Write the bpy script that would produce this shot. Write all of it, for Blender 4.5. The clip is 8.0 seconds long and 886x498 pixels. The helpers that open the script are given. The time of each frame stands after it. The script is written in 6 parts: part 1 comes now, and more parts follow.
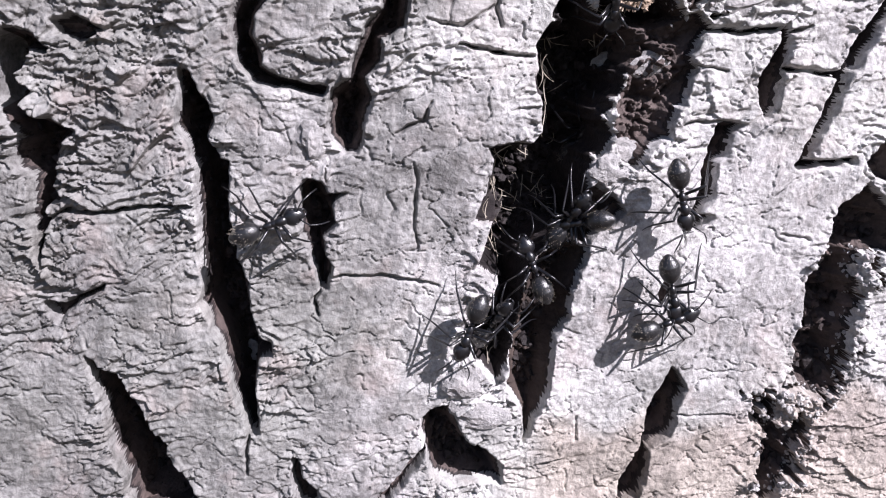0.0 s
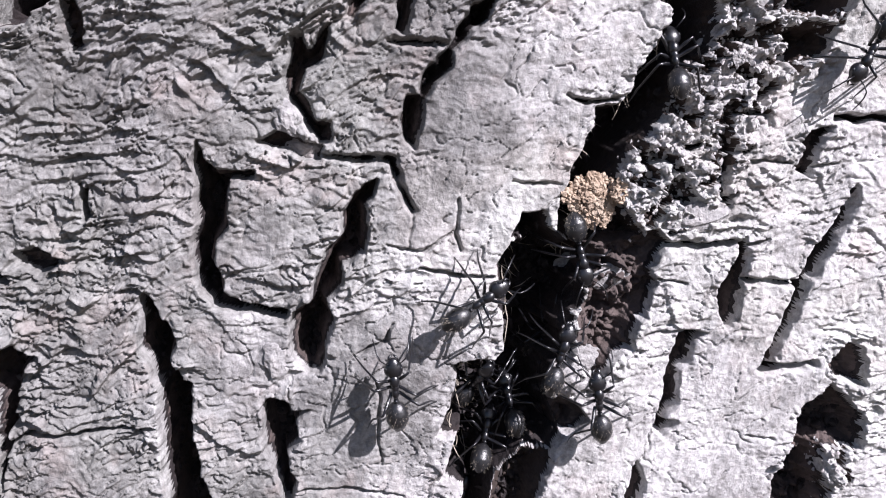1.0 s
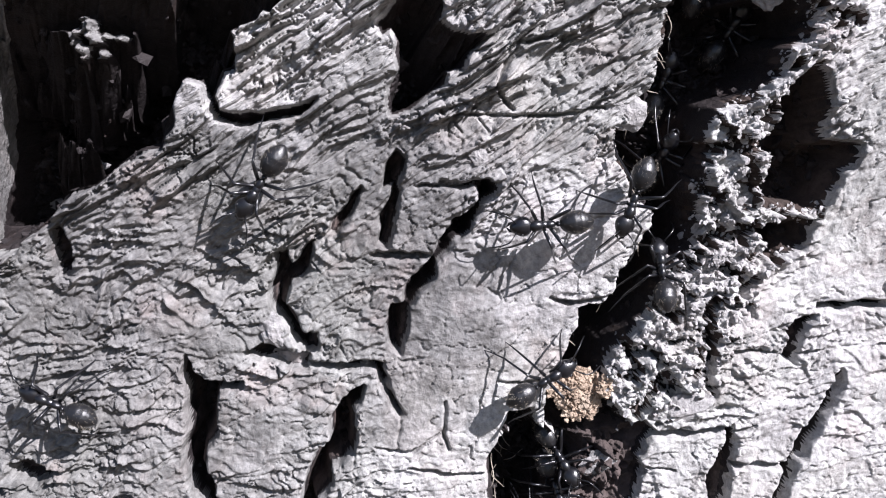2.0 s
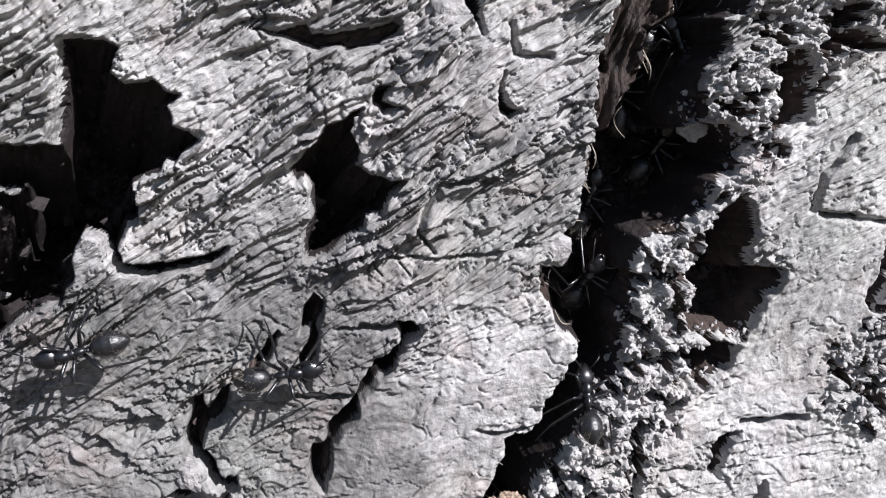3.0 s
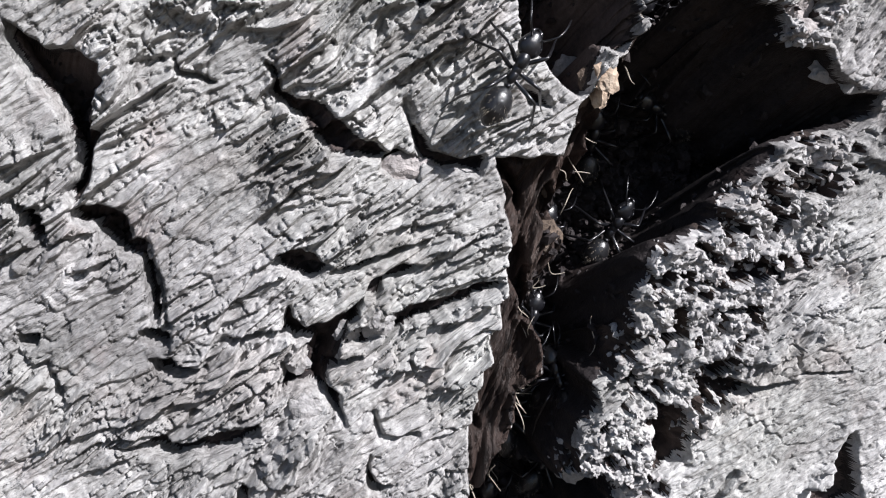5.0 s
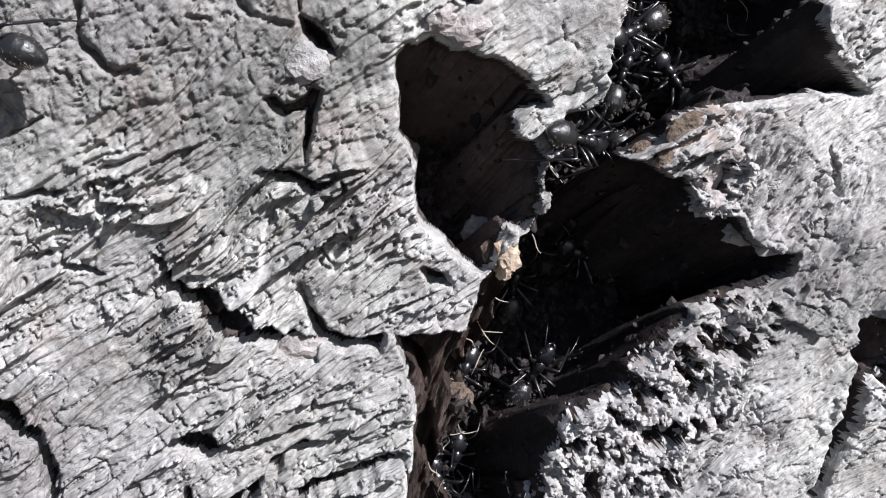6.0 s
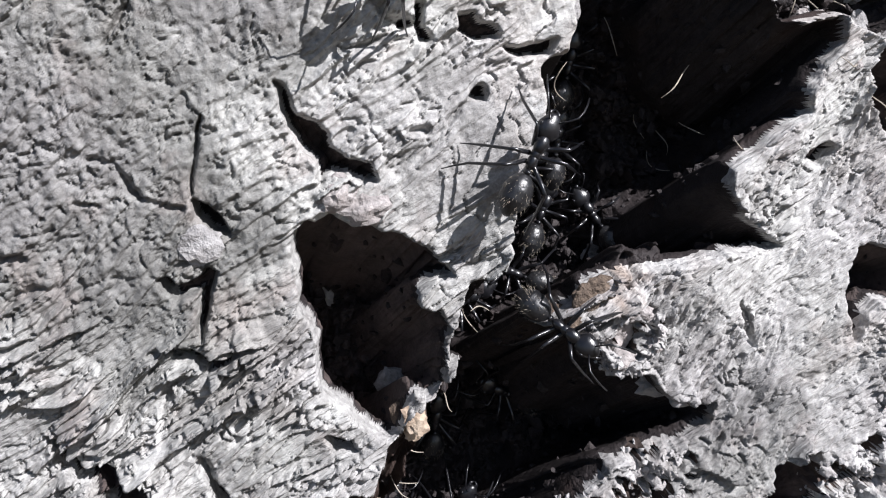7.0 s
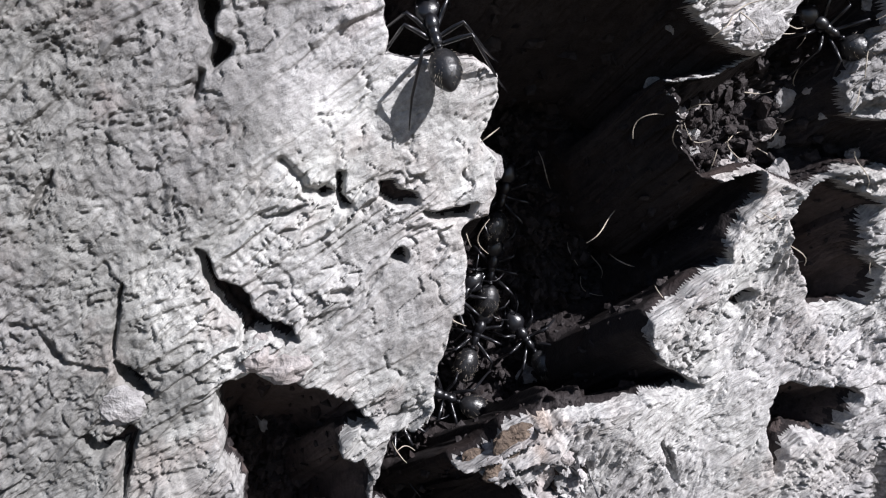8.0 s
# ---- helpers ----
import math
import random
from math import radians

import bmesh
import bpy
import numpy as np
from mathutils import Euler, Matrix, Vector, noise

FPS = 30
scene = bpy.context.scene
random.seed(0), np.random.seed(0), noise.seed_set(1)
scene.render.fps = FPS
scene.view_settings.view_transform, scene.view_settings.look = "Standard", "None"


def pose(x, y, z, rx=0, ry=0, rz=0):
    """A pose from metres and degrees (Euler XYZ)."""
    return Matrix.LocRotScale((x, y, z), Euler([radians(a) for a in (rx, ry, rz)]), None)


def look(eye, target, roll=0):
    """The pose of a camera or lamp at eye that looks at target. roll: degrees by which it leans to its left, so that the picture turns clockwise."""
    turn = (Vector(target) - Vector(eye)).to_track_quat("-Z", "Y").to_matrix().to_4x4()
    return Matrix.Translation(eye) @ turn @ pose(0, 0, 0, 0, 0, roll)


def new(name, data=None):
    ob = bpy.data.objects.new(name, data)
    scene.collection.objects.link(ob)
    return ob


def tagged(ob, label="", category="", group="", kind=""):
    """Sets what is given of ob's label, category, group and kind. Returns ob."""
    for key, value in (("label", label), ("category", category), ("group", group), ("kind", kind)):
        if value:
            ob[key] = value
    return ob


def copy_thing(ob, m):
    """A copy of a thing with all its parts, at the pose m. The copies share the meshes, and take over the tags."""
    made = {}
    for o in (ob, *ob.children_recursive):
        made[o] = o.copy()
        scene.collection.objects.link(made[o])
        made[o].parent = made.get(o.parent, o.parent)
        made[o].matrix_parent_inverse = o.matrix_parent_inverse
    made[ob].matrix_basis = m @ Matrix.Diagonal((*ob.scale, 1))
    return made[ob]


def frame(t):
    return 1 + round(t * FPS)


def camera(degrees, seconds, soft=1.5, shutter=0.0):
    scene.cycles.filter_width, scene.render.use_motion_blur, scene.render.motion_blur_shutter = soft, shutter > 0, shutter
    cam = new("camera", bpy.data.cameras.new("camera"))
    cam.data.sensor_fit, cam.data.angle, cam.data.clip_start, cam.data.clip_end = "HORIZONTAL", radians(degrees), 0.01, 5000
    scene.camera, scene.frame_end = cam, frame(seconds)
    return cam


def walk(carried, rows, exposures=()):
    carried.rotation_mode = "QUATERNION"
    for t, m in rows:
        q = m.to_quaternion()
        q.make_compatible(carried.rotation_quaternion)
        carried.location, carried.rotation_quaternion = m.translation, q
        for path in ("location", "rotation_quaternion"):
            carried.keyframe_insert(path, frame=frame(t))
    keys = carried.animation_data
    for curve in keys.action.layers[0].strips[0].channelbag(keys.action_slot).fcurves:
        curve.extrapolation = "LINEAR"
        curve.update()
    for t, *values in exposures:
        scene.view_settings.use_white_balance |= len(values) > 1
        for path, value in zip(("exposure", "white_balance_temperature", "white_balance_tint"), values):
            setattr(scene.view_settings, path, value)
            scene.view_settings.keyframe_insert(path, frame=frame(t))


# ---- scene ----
cam = camera(57.2, 8.0, soft=1.1)
PATH = [
    (0.0, (-0.00781, -0.10679, 1.02742), (0.00156, 0.00000, 1.00041), -3.46),
    (0.4, (-0.00550, -0.10491, 1.03679), (0.00461, 0.00000, 1.01331), -3.79),
    (0.5, (-0.00451, -0.10445, 1.03997), (0.00567, 0.00000, 1.01708), -3.86),
    (0.8, (-0.00164, -0.10307, 1.04917), (0.00821, 0.00000, 1.02671), -3.95),
    (1.0, (-0.00098, -0.10224, 1.05220), (0.00858, 0.00000, 1.02979), -4.06),
    (1.2, (-0.00074, -0.10159, 1.05233), (0.00874, 0.00000, 1.03027), -4.33),
    (1.5, (0.00041, -0.10070, 1.06076), (0.00973, 0.00000, 1.03933), -4.83),
    (1.8, (0.00239, -0.09974, 1.06870), (0.01097, 0.00000, 1.04838), -5.29),
    (2.0, (0.00445, -0.09896, 1.07666), (0.01267, 0.00000, 1.05640), -5.47),
    (2.2, (0.00570, -0.09756, 1.08149), (0.01469, 0.00000, 1.05767), -5.03),
    (3.3, (0.01487, -0.09050, 1.10528), (0.02909, 0.00000, 1.07997), -5.66),
    (3.5, (0.01835, -0.08992, 1.11107), (0.03140, 0.00000, 1.08413), -5.9),
    (3.7, (0.01868, -0.08861, 1.11417), (0.03182, 0.00000, 1.08736), -6.27),
    (3.9, (0.02103, -0.08719, 1.11976), (0.03450, 0.00000, 1.09344), -6.63),
    (4.0, (0.02203, -0.08656, 1.12296), (0.03561, 0.00000, 1.09686), -6.75),
    (4.2, (0.02403, -0.08541, 1.12825), (0.03772, 0.00000, 1.10253), -6.81),
    (4.4, (0.02661, -0.08443, 1.13215), (0.04032, 0.00000, 1.10686), -6.78),
    (4.5, (0.02728, -0.08408, 1.13436), (0.04097, 0.00000, 1.10932), -6.79),
    (4.7, (0.02846, -0.08453, 1.13596), (0.04177, 0.00000, 1.11168), -6.97),
    (5.8, (0.04451, -0.08339, 1.14930), (0.05269, -0.00005, 1.12717), -8.02),
    (6.0, (0.04665, -0.08047, 1.15475), (0.05658, -0.00005, 1.13141), -7.59),
    (6.3, (0.05143, -0.07849, 1.16217), (0.06278, -0.00005, 1.13990), -7.23),
    (6.4, (0.05280, -0.07802, 1.16342), (0.06447, -0.00005, 1.14158), -7.16),
    (6.5, (0.05344, -0.07762, 1.16390), (0.06533, -0.00005, 1.14235), -7.12),
    (7.0, (0.05693, -0.07695, 1.16849), (0.06838, -0.00005, 1.14702), -7.47),
    (7.3, (0.05926, -0.07674, 1.17281), (0.07083, -0.00005, 1.15083), -7.18),
    (7.5, (0.06021, -0.07665, 1.17575), (0.07198, -0.00005, 1.15360), -6.92),
    (7.6, (0.06124, -0.07662, 1.17593), (0.07312, -0.00005, 1.15390), -6.81),
    (8.0, (0.06548, -0.07655, 1.18226), (0.07792, -0.00005, 1.16134), -6.36),
]
walk(cam, [(t, look(eye, target, roll)) for t, eye, target, roll in PATH],
     exposures=[(0, 1.10, 6060, 21), (2.0, 1.09, 6020, 17), (3.0, 0.84, 6080, 13), (4.5, 0.83, 6100, 12), (6.5, 0.91, 6100, 12), (8.0, 0.78, 6080, 13)])

# ---- light: low clear sun from above on the east side, dim sky ----
TO_SUN = Vector((0.57, -0.56, 0.61)).normalized()
world = bpy.data.worlds.new("sky")
scene.world = world
world.use_nodes = True
sky = world.node_tree.nodes.new("ShaderNodeTexSky")
sky.sky_type, sky.sun_disc = "NISHITA", False
sky.sun_elevation = math.asin(TO_SUN.z)
sky.sun_rotation = math.atan2(TO_SUN.x, TO_SUN.y)
world.node_tree.links.new(sky.outputs[0], world.node_tree.nodes["Background"].inputs[0])
world.node_tree.nodes["Background"].inputs[1].default_value = 0.045
sun_data = bpy.data.lights.new("sun", "SUN")
sun_data.energy, sun_data.angle, sun_data.color = 5.0, radians(0.5), (1.0, 0.96, 0.92)
sun = new("sun", sun_data)
sun.matrix_world = look(Vector((0, 0, 1)) + TO_SUN * 3, (0, 0, 1))


# ---- materials ----
def material(name, dark, light, rough=0.85, grain=900.0, spot=(0, 0, 0), spots=0.0, bump=0.4, stretch=(1, 1, 1), spec=0.3, coat=0.0, big=70.0, shade_tint=None, grained=False):
    m = bpy.data.materials.new(name)
    m.use_nodes = True
    nt = m.node_tree
    bsdf = nt.nodes["Principled BSDF"]
    tc = nt.nodes.new("ShaderNodeTexCoord")
    mp = nt.nodes.new("ShaderNodeMapping")
    mp.inputs["Scale"].default_value = stretch
    nt.links.new(tc.outputs["Object"], mp.inputs[0])

    def noise_node(scale, detail, rough_=0.6):
        n = nt.nodes.new("ShaderNodeTexNoise")
        n.inputs["Scale"].default_value, n.inputs["Detail"].default_value = scale, detail
        n.inputs["Roughness"].default_value = rough_
        nt.links.new(mp.outputs[0], n.inputs["Vector"])
        return n

    fine, middle, wide = noise_node(grain, 5, 0.7), noise_node(grain * 0.33, 4, 0.65), noise_node(big, 3)
    both = nt.nodes.new("ShaderNodeMath")
    both.operation = "ADD"
    nt.links.new(middle.outputs[0], both.inputs[0])
    nt.links.new(wide.outputs[0], both.inputs[1])
    add = nt.nodes.new("ShaderNodeMath")
    add.operation = "MULTIPLY_ADD"
    nt.links.new(fine.outputs[0], add.inputs[0])
    add.inputs[1].default_value = 0.45
    half = nt.nodes.new("ShaderNodeMath")
    half.operation = "MULTIPLY"
    half.inputs[1].default_value = 0.275
    nt.links.new(both.outputs[0], half.inputs[0])
    nt.links.new(half.outputs[0], add.inputs[2])
    strands = None
    if grained:  # fine strands along the bark's grain, which leans over up the trunk
        lean_ = nt.nodes.new("ShaderNodeMapping")
        lean_.inputs["Rotation"].default_value = (0, radians(27), 0)
        nt.links.new(tc.outputs["Object"], lean_.inputs[0])
        long_ = nt.nodes.new("ShaderNodeMapping")
        long_.inputs["Scale"].default_value = (0.16, 1, 1)
        nt.links.new(lean_.outputs[0], long_.inputs[0])
        strands = nt.nodes.new("ShaderNodeTexNoise")
        strands.inputs["Scale"].default_value, strands.inputs["Detail"].default_value = 1500, 4
        strands.inputs["Roughness"].default_value = 0.65
        nt.links.new(long_.outputs[0], strands.inputs["Vector"])
        part_ = nt.nodes.new("ShaderNodeAttribute")
        part_.attribute_name = "grain"
    ramp = nt.nodes.new("ShaderNodeValToRGB")
    ramp.color_ramp.elements[0].position, ramp.color_ramp.elements[1].position = (0.40, 0.61) if grained else (0.36, 0.64)
    ramp.color_ramp.elements[0].color, ramp.color_ramp.elements[1].color = (*dark, 1), (*light, 1)
    nt.links.new(add.outputs[0], ramp.inputs[0])
    colour = ramp.outputs[0]
    # a mask of random tone and painted shade darkens the colour
    if shade_tint:
        attr = nt.nodes.new("ShaderNodeAttribute")
        attr.attribute_name = "shade_tone"
        dull = nt.nodes.new("ShaderNodeMix")
        dull.data_type, dull.blend_type = "RGBA", "MULTIPLY"
        nt.links.new(attr.outputs["Fac"], dull.inputs["Factor"])
        nt.links.new(colour, dull.inputs[6])
        dull.inputs[7].default_value = (*shade_tint, 1)
        colour = dull.outputs[2]
        stain = nt.nodes.new("ShaderNodeAttribute")
        stain.attribute_name = "stain"
        warm = nt.nodes.new("ShaderNodeMix")
        warm.data_type, warm.blend_type = "RGBA", "MULTIPLY"
        nt.links.new(stain.outputs["Fac"], warm.inputs["Factor"])
        nt.links.new(colour, warm.inputs[6])
        warm.inputs[7].default_value = (0.80, 0.65, 0.55, 1)
        colour = warm.outputs[2]
    if spots:
        patch = noise_node(big * 1.7, 4)
        lim = nt.nodes.new("ShaderNodeValToRGB")
        lim.color_ramp.elements[0].position, lim.color_ramp.elements[1].position = 0.55, 0.72
        nt.links.new(patch.outputs[0], lim.inputs[0])
        amount = nt.nodes.new("ShaderNodeMath")
        amount.operation = "MULTIPLY"
        amount.inputs[1].default_value = spots
        nt.links.new(lim.outputs[0], amount.inputs[0])
        mix = nt.nodes.new("ShaderNodeMix")
        mix.data_type = "RGBA"
        nt.links.new(amount.outputs[0], mix.inputs["Factor"])
        nt.links.new(colour, mix.inputs[6])
        mix.inputs[7].default_value = (*spot, 1)
        colour = mix.outputs[2]
    if grained:  # faint greenish bloom in broad patches
        bloom = noise_node(38, 3)
        where = nt.nodes.new("ShaderNodeValToRGB")
        where.color_ramp.elements[0].position, where.color_ramp.elements[1].position = 0.42, 0.66
        nt.links.new(bloom.outputs[0], where.inputs[0])
        green = nt.nodes.new("ShaderNodeMix")
        green.data_type, green.blend_type = "RGBA", "MULTIPLY"
        nt.links.new(where.outputs[0], green.inputs["Factor"])
        nt.links.new(colour, green.inputs[6])
        green.inputs[7].default_value = (0.965, 0.985, 0.955, 1)
        colour = green.outputs[2]
    nt.links.new(colour, bsdf.inputs["Base Color"])
    bsdf.inputs["Roughness"].default_value = rough
    bsdf.inputs["Specular IOR Level"].default_value = spec
    bsdf.inputs["Coat Weight"].default_value = coat
    bsdf.inputs["Coat Roughness"].default_value = 0.12
    if bump:
        grit = noise_node(grain * 1.6, 4, 0.7)
        b = nt.nodes.new("ShaderNodeBump")
        b.inputs["Strength"].default_value, b.inputs["Distance"].default_value = bump, 0.0007 if grained else 0.0006
        height = grit.outputs[0]
        if strands:
            along_ = nt.nodes.new("ShaderNodeMix")
            nt.links.new(part_.outputs["Fac"], along_.inputs["Factor"])
            softer = nt.nodes.new("ShaderNodeMath")
            softer.operation = "MULTIPLY"
            softer.inputs[1].default_value = 0.5
            nt.links.new(grit.outputs[0], softer.inputs[0])
            nt.links.new(softer.outputs[0], along_.inputs["A"])
            deeper = nt.nodes.new("ShaderNodeMath")
            deeper.operation = "MULTIPLY"
            deeper.inputs[1].default_value = 1.9
            nt.links.new(strands.outputs[0], deeper.inputs[0])
            nt.links.new(deeper.outputs[0], along_.inputs["B"])
            height = along_.outputs["Result"]
        nt.links.new(height, b.inputs["Height"])
        nt.links.new(b.outputs[0], bsdf.inputs["Normal"])
    return m


BARK = material("grey_bark", (0.225, 0.215, 0.212), (0.59, 0.575, 0.57), 0.9, 1100, (0.36, 0.30, 0.285), 0.45, 0.85, shade_tint=(0.50, 0.50, 0.495), grained=True)
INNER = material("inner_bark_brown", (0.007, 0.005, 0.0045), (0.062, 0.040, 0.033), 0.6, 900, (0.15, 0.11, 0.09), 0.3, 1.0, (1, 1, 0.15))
# Near-black: the deep shade of the furrows is put into this colour.
FURROW_SHADE = material("furrow_shade", (0.011, 0.009, 0.010), (0.040, 0.033, 0.033), 0.65, 600, (0.045, 0.026, 0.02), 0.4, 0.8, spec=0.25)
# Rust-brown, with the shade of pits and crumb gaps mixed into the colour.
SHADED_RUST = material("shaded_rusty_rot", (0.022, 0.0165, 0.0145), (0.072, 0.052, 0.045), 0.85, 600, (0.13, 0.098, 0.083), 0.4, 0.7)
# Bark brown darkened, so that the shade in clefts is part of the colour.
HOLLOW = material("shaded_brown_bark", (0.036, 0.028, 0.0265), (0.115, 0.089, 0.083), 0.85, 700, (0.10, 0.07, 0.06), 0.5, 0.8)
EARTH = material("dark_leaf_litter", (0.03, 0.024, 0.017), (0.08, 0.06, 0.04), 0.95, 40, (0.04, 0.05, 0.02), 0.6, 0.5, big=3.0)

# ---- the bark's plan ----
# Furrows of the bark: kind, depth and wall width in mm, then the outline (mm across, mm above 1 m).
FURROWS = []


def furrow(kind, depth, wall, *outline):
    FURROWS.append((kind, depth, wall, outline))


furrow("cleft", 12, 1.4, (-31, 26.6), (-30, 25.7), (-29.1, 23.2), (-27.9, 21.3), (-27.6, 19.4), (-28.5, 17.7), (-27.3, 14.3), (-26.2, 13.8), (-26.6, 10.8), (-26.9, 7), (-26.5, 3.9), (-26.3, 0.8), (-25.7, -2.1), (-25.5, -5.7), (-25.4, -8.6), (-24.9, -10.7), (-23.2, -11.8), (-23.3, -13.5), (-25.3, -14.4), (-26.1, -18.2), (-26.3, -21.2), (-26.3, -25), (-27.7, -25), (-28.2, -21.9), (-29.2, -18.8), (-29.5, -14.5), (-30.3, -10.3), (-31.3, -7.7), (-32, -5.2), (-31.2, -2.1), (-31.3, 1.9), (-30.9, 5.8), (-30.7, 9.6), (-30.3, 13.3), (-31.4, 16.8), (-32.2, 19), (-31.6, 22.2))
furrow("cleft", 12, 1.6, (-48.7, -11.6), (-47, -13.2), (-44.9, -14.6), (-43.7, -17.2), (-42.3, -20.8), (-41.5, -23.9), (-39.8, -25.8), (-40, -28), (-38.1, -30.8), (-36.5, -34.3), (-36.5, -37.4), (-45.8, -36.6), (-46.4, -33.5), (-46.3, -29.3), (-47.4, -26.1), (-47.5, -21.2), (-47.8, -16.5))
furrow("cleft", 10, 1.6, (-51.9, 32.9), (-49.4, 31.9), (-47.3, 29.9), (-47.6, 29.2), (-49.8, 29.7), (-50.4, 28), (-51.2, 27.3), (-51.2, 25.6), (-50.3, 24.8), (-52, 22.8), (-50.2, 21.6), (-48.2, 20.7), (-46.1, 19.1), (-48.1, 17.1), (-48.7, 14.9), (-49.3, 12.3), (-48.5, 10.4), (-50.4, 9.8), (-51, 7.1), (-51.8, 4.1), (-52.5, 1.8), (-53.1, 3), (-52.4, 5.7), (-52.9, 8), (-52.5, 11.1), (-52.3, 13.3), (-53.7, 14.9), (-53.8, 17.1), (-52.8, 18.5), (-53.5, 20.7), (-56.4, 23.8), (-54.8, 32.1))
furrow("pit", 3, 1.2, (-46, 33.3), (-43.6, 33.8), (-41.3, 32.7), (-40.8, 31.3), (-43.4, 30.4), (-45.7, 31.5))
furrow("pit", 3, 1.0, (-53.1, -3.7), (-51.5, -3.4), (-50.1, -3.9), (-47.2, -2.5), (-44.4, -1.5), (-44.9, -2.3), (-49, -4), (-50.6, -5.5), (-51.7, -6.7))
furrow("cleft", 8, 1.3, (-17, 9.8), (-15.7, 11), (-14.3, 10.4), (-13.7, 8.4), (-11.1, 8.6), (-13.1, 6.8), (-12.6, 4.5), (-14.6, 2.7), (-14.5, 0.3), (-13.9, -1.4), (-14.7, -4.5), (-15.7, -4.4), (-15.8, -1.6), (-16.7, 0.9), (-17.3, 3.3), (-17.5, 6.4))
furrow("main", 13, 2.0, (19.5, 33.4), (17.5, 29.3), (15.7, 26.6), (15.9, 24.4), (15.4, 21.5), (16.1, 19.6), (16.1, 15.5), (14.4, 13.3), (12.4, 12.3), (9.6, 10.6), (9.9, 7.5), (8.9, 3.6), (7.6, -0.2), (6.5, -3.4), (9.3, -5.3), (8, -8.5), (6.3, -9.6), (4.2, -12.3), (3.7, -14), (6, -17.6), (8.3, -20.5), (10.5, -17.2), (11.9, -10.5), (13.8, -3.2), (17.9, -0.3), (21.9, -1.4), (23.5, 1.7), (22.8, 4.2), (21.6, 6.2), (22.8, 9.7), (24.8, 11.8), (26.4, 14.4), (26.1, 17.8), (28, 20.7), (27.6, 24.4), (26.1, 27.4), (25, 29.2), (23.1, 31.1), (22.4, 33.3))
furrow("shallow", 4, 1.4, (26.1, 27.4), (27.7, 28), (31.9, 28.9), (34.1, 29.4), (35.5, 26.9), (36.3, 23.1), (35.6, 19.1), (34.5, 16.5), (33.5, 13.1), (30.8, 12), (29.2, 9.2), (26.8, 10.1), (26.4, 14.4), (26.1, 17.8), (28, 20.7), (27.6, 24.4))
furrow("shallow", 3.5, 1.2, (21.6, 6.2), (23.6, 7.3), (26.4, 5.1), (27.2, 3.4), (25.5, 1.5), (23.5, 1.3))
# The shade lying on this brown ledge is put into its floor colour.
furrow("brownledge", 6, 2.0, (9.9, -21.5), (10.5, -17.2), (11.9, -10.5), (13.8, -3.2), (17.9, -0.3), (21.9, -1.4), (21, -4.6), (19.3, -7.8), (18.8, -12), (17.1, -14.4), (16.2, -17.8), (15.9, -22.1), (14.8, -24.7), (13, -28.1), (11.7, -30.2), (12.2, -26.2))
furrow("cleft", 7, 1.5, (-2.6, -25.1), (-0.5, -23.6), (1.6, -23.3), (1.9, -25.6), (3.3, -29.3), (5.8, -30.5), (8.1, -33.5), (8.3, -36.8), (5.1, -36), (1.7, -36.1), (-1.6, -34.8), (-2.6, -31), (-3, -28.2))
furrow("pit", 3, 1.0, (-8.3, -35.9), (-4.7, -31.7), (-2.5, -29.6), (-2.6, -31), (-4.4, -33.1), (-6.2, -35.2), (-9.3, -38.1), (-11.9, -38.8))
furrow("pit", 4, 1.0, (-22.1, -29.3), (-21.4, -29.6), (-20.9, -32.8), (-19, -34.8), (-18.9, -37.6), (-21.7, -37.4), (-22.1, -32.7))
furrow("cleft", 6, 1.2, (41.9, 14.9), (44.3, 14.2), (42.6, 12.5), (42.4, 10.6), (40.4, 9.1), (40.1, 4.4), (38.1, 2.1), (40, 1.6), (37.8, -0.3), (36.9, 1), (38.1, 5.4), (38.8, 8.5), (39.6, 11.9), (40.3, 14.2))
furrow("pit", 3, 1.0, (34.1, -4.1), (35.4, -7.6), (34.6, -10.9), (32.9, -11.6), (32.5, -9))
furrow("cleft", 7, 1.4, (34.3, -20.9), (35.6, -22.4), (36.9, -24.7), (35.2, -26.8), (35.1, -29.6), (34, -31.8), (30.9, -33.8), (30.5, -37.5), (29.2, -41.4), (25.6, -43.2), (26.6, -38), (28.8, -34.5), (30.1, -32.7), (30.9, -28.2), (31.8, -24.7), (33.5, -23))
furrow("cleft", 6, 1.2, (49.8, 27.5), (50.3, 25.3), (50, 22.3), (49.4, 19.3), (48.7, 16.3), (47.1, 14.9), (46.7, 16.5), (46.2, 19.5), (46.9, 21.8), (48, 22.8), (49.1, 25.3))
furrow("cleft", 6, 1.5, (61.5, 3.2), (65, 0.8), (68.6, -0.3), (68.2, -6.2), (62.9, -5.7), (62.4, -9.9), (63.5, -13.5), (62, -17.8), (61.4, -22.3), (59.9, -26.7), (57.3, -27.8), (54.5, -26.1), (53, -22.3), (53.2, -17.9), (54.4, -14.4), (54.6, -10.1), (56.1, -6.8), (58, -2.8), (59, 1.3))
furrow("cleft", 5, 1.3, (47.5, -26.3), (48.5, -30.1), (52.2, -32.4), (54.7, -29.8), (55.8, -32.8), (53.3, -36.3), (55.7, -40.4), (52.6, -41), (51.3, -44), (50, -45.6), (47.7, -43.4), (48, -39.5), (48.8, -36.7), (48.2, -34.8), (50, -33.1), (46.7, -30.4))
furrow("pit", 4, 1.2, (62.8, 7.5), (64.9, 10.6), (67.7, 9.6), (68.2, 3.9), (64.7, 4.9))
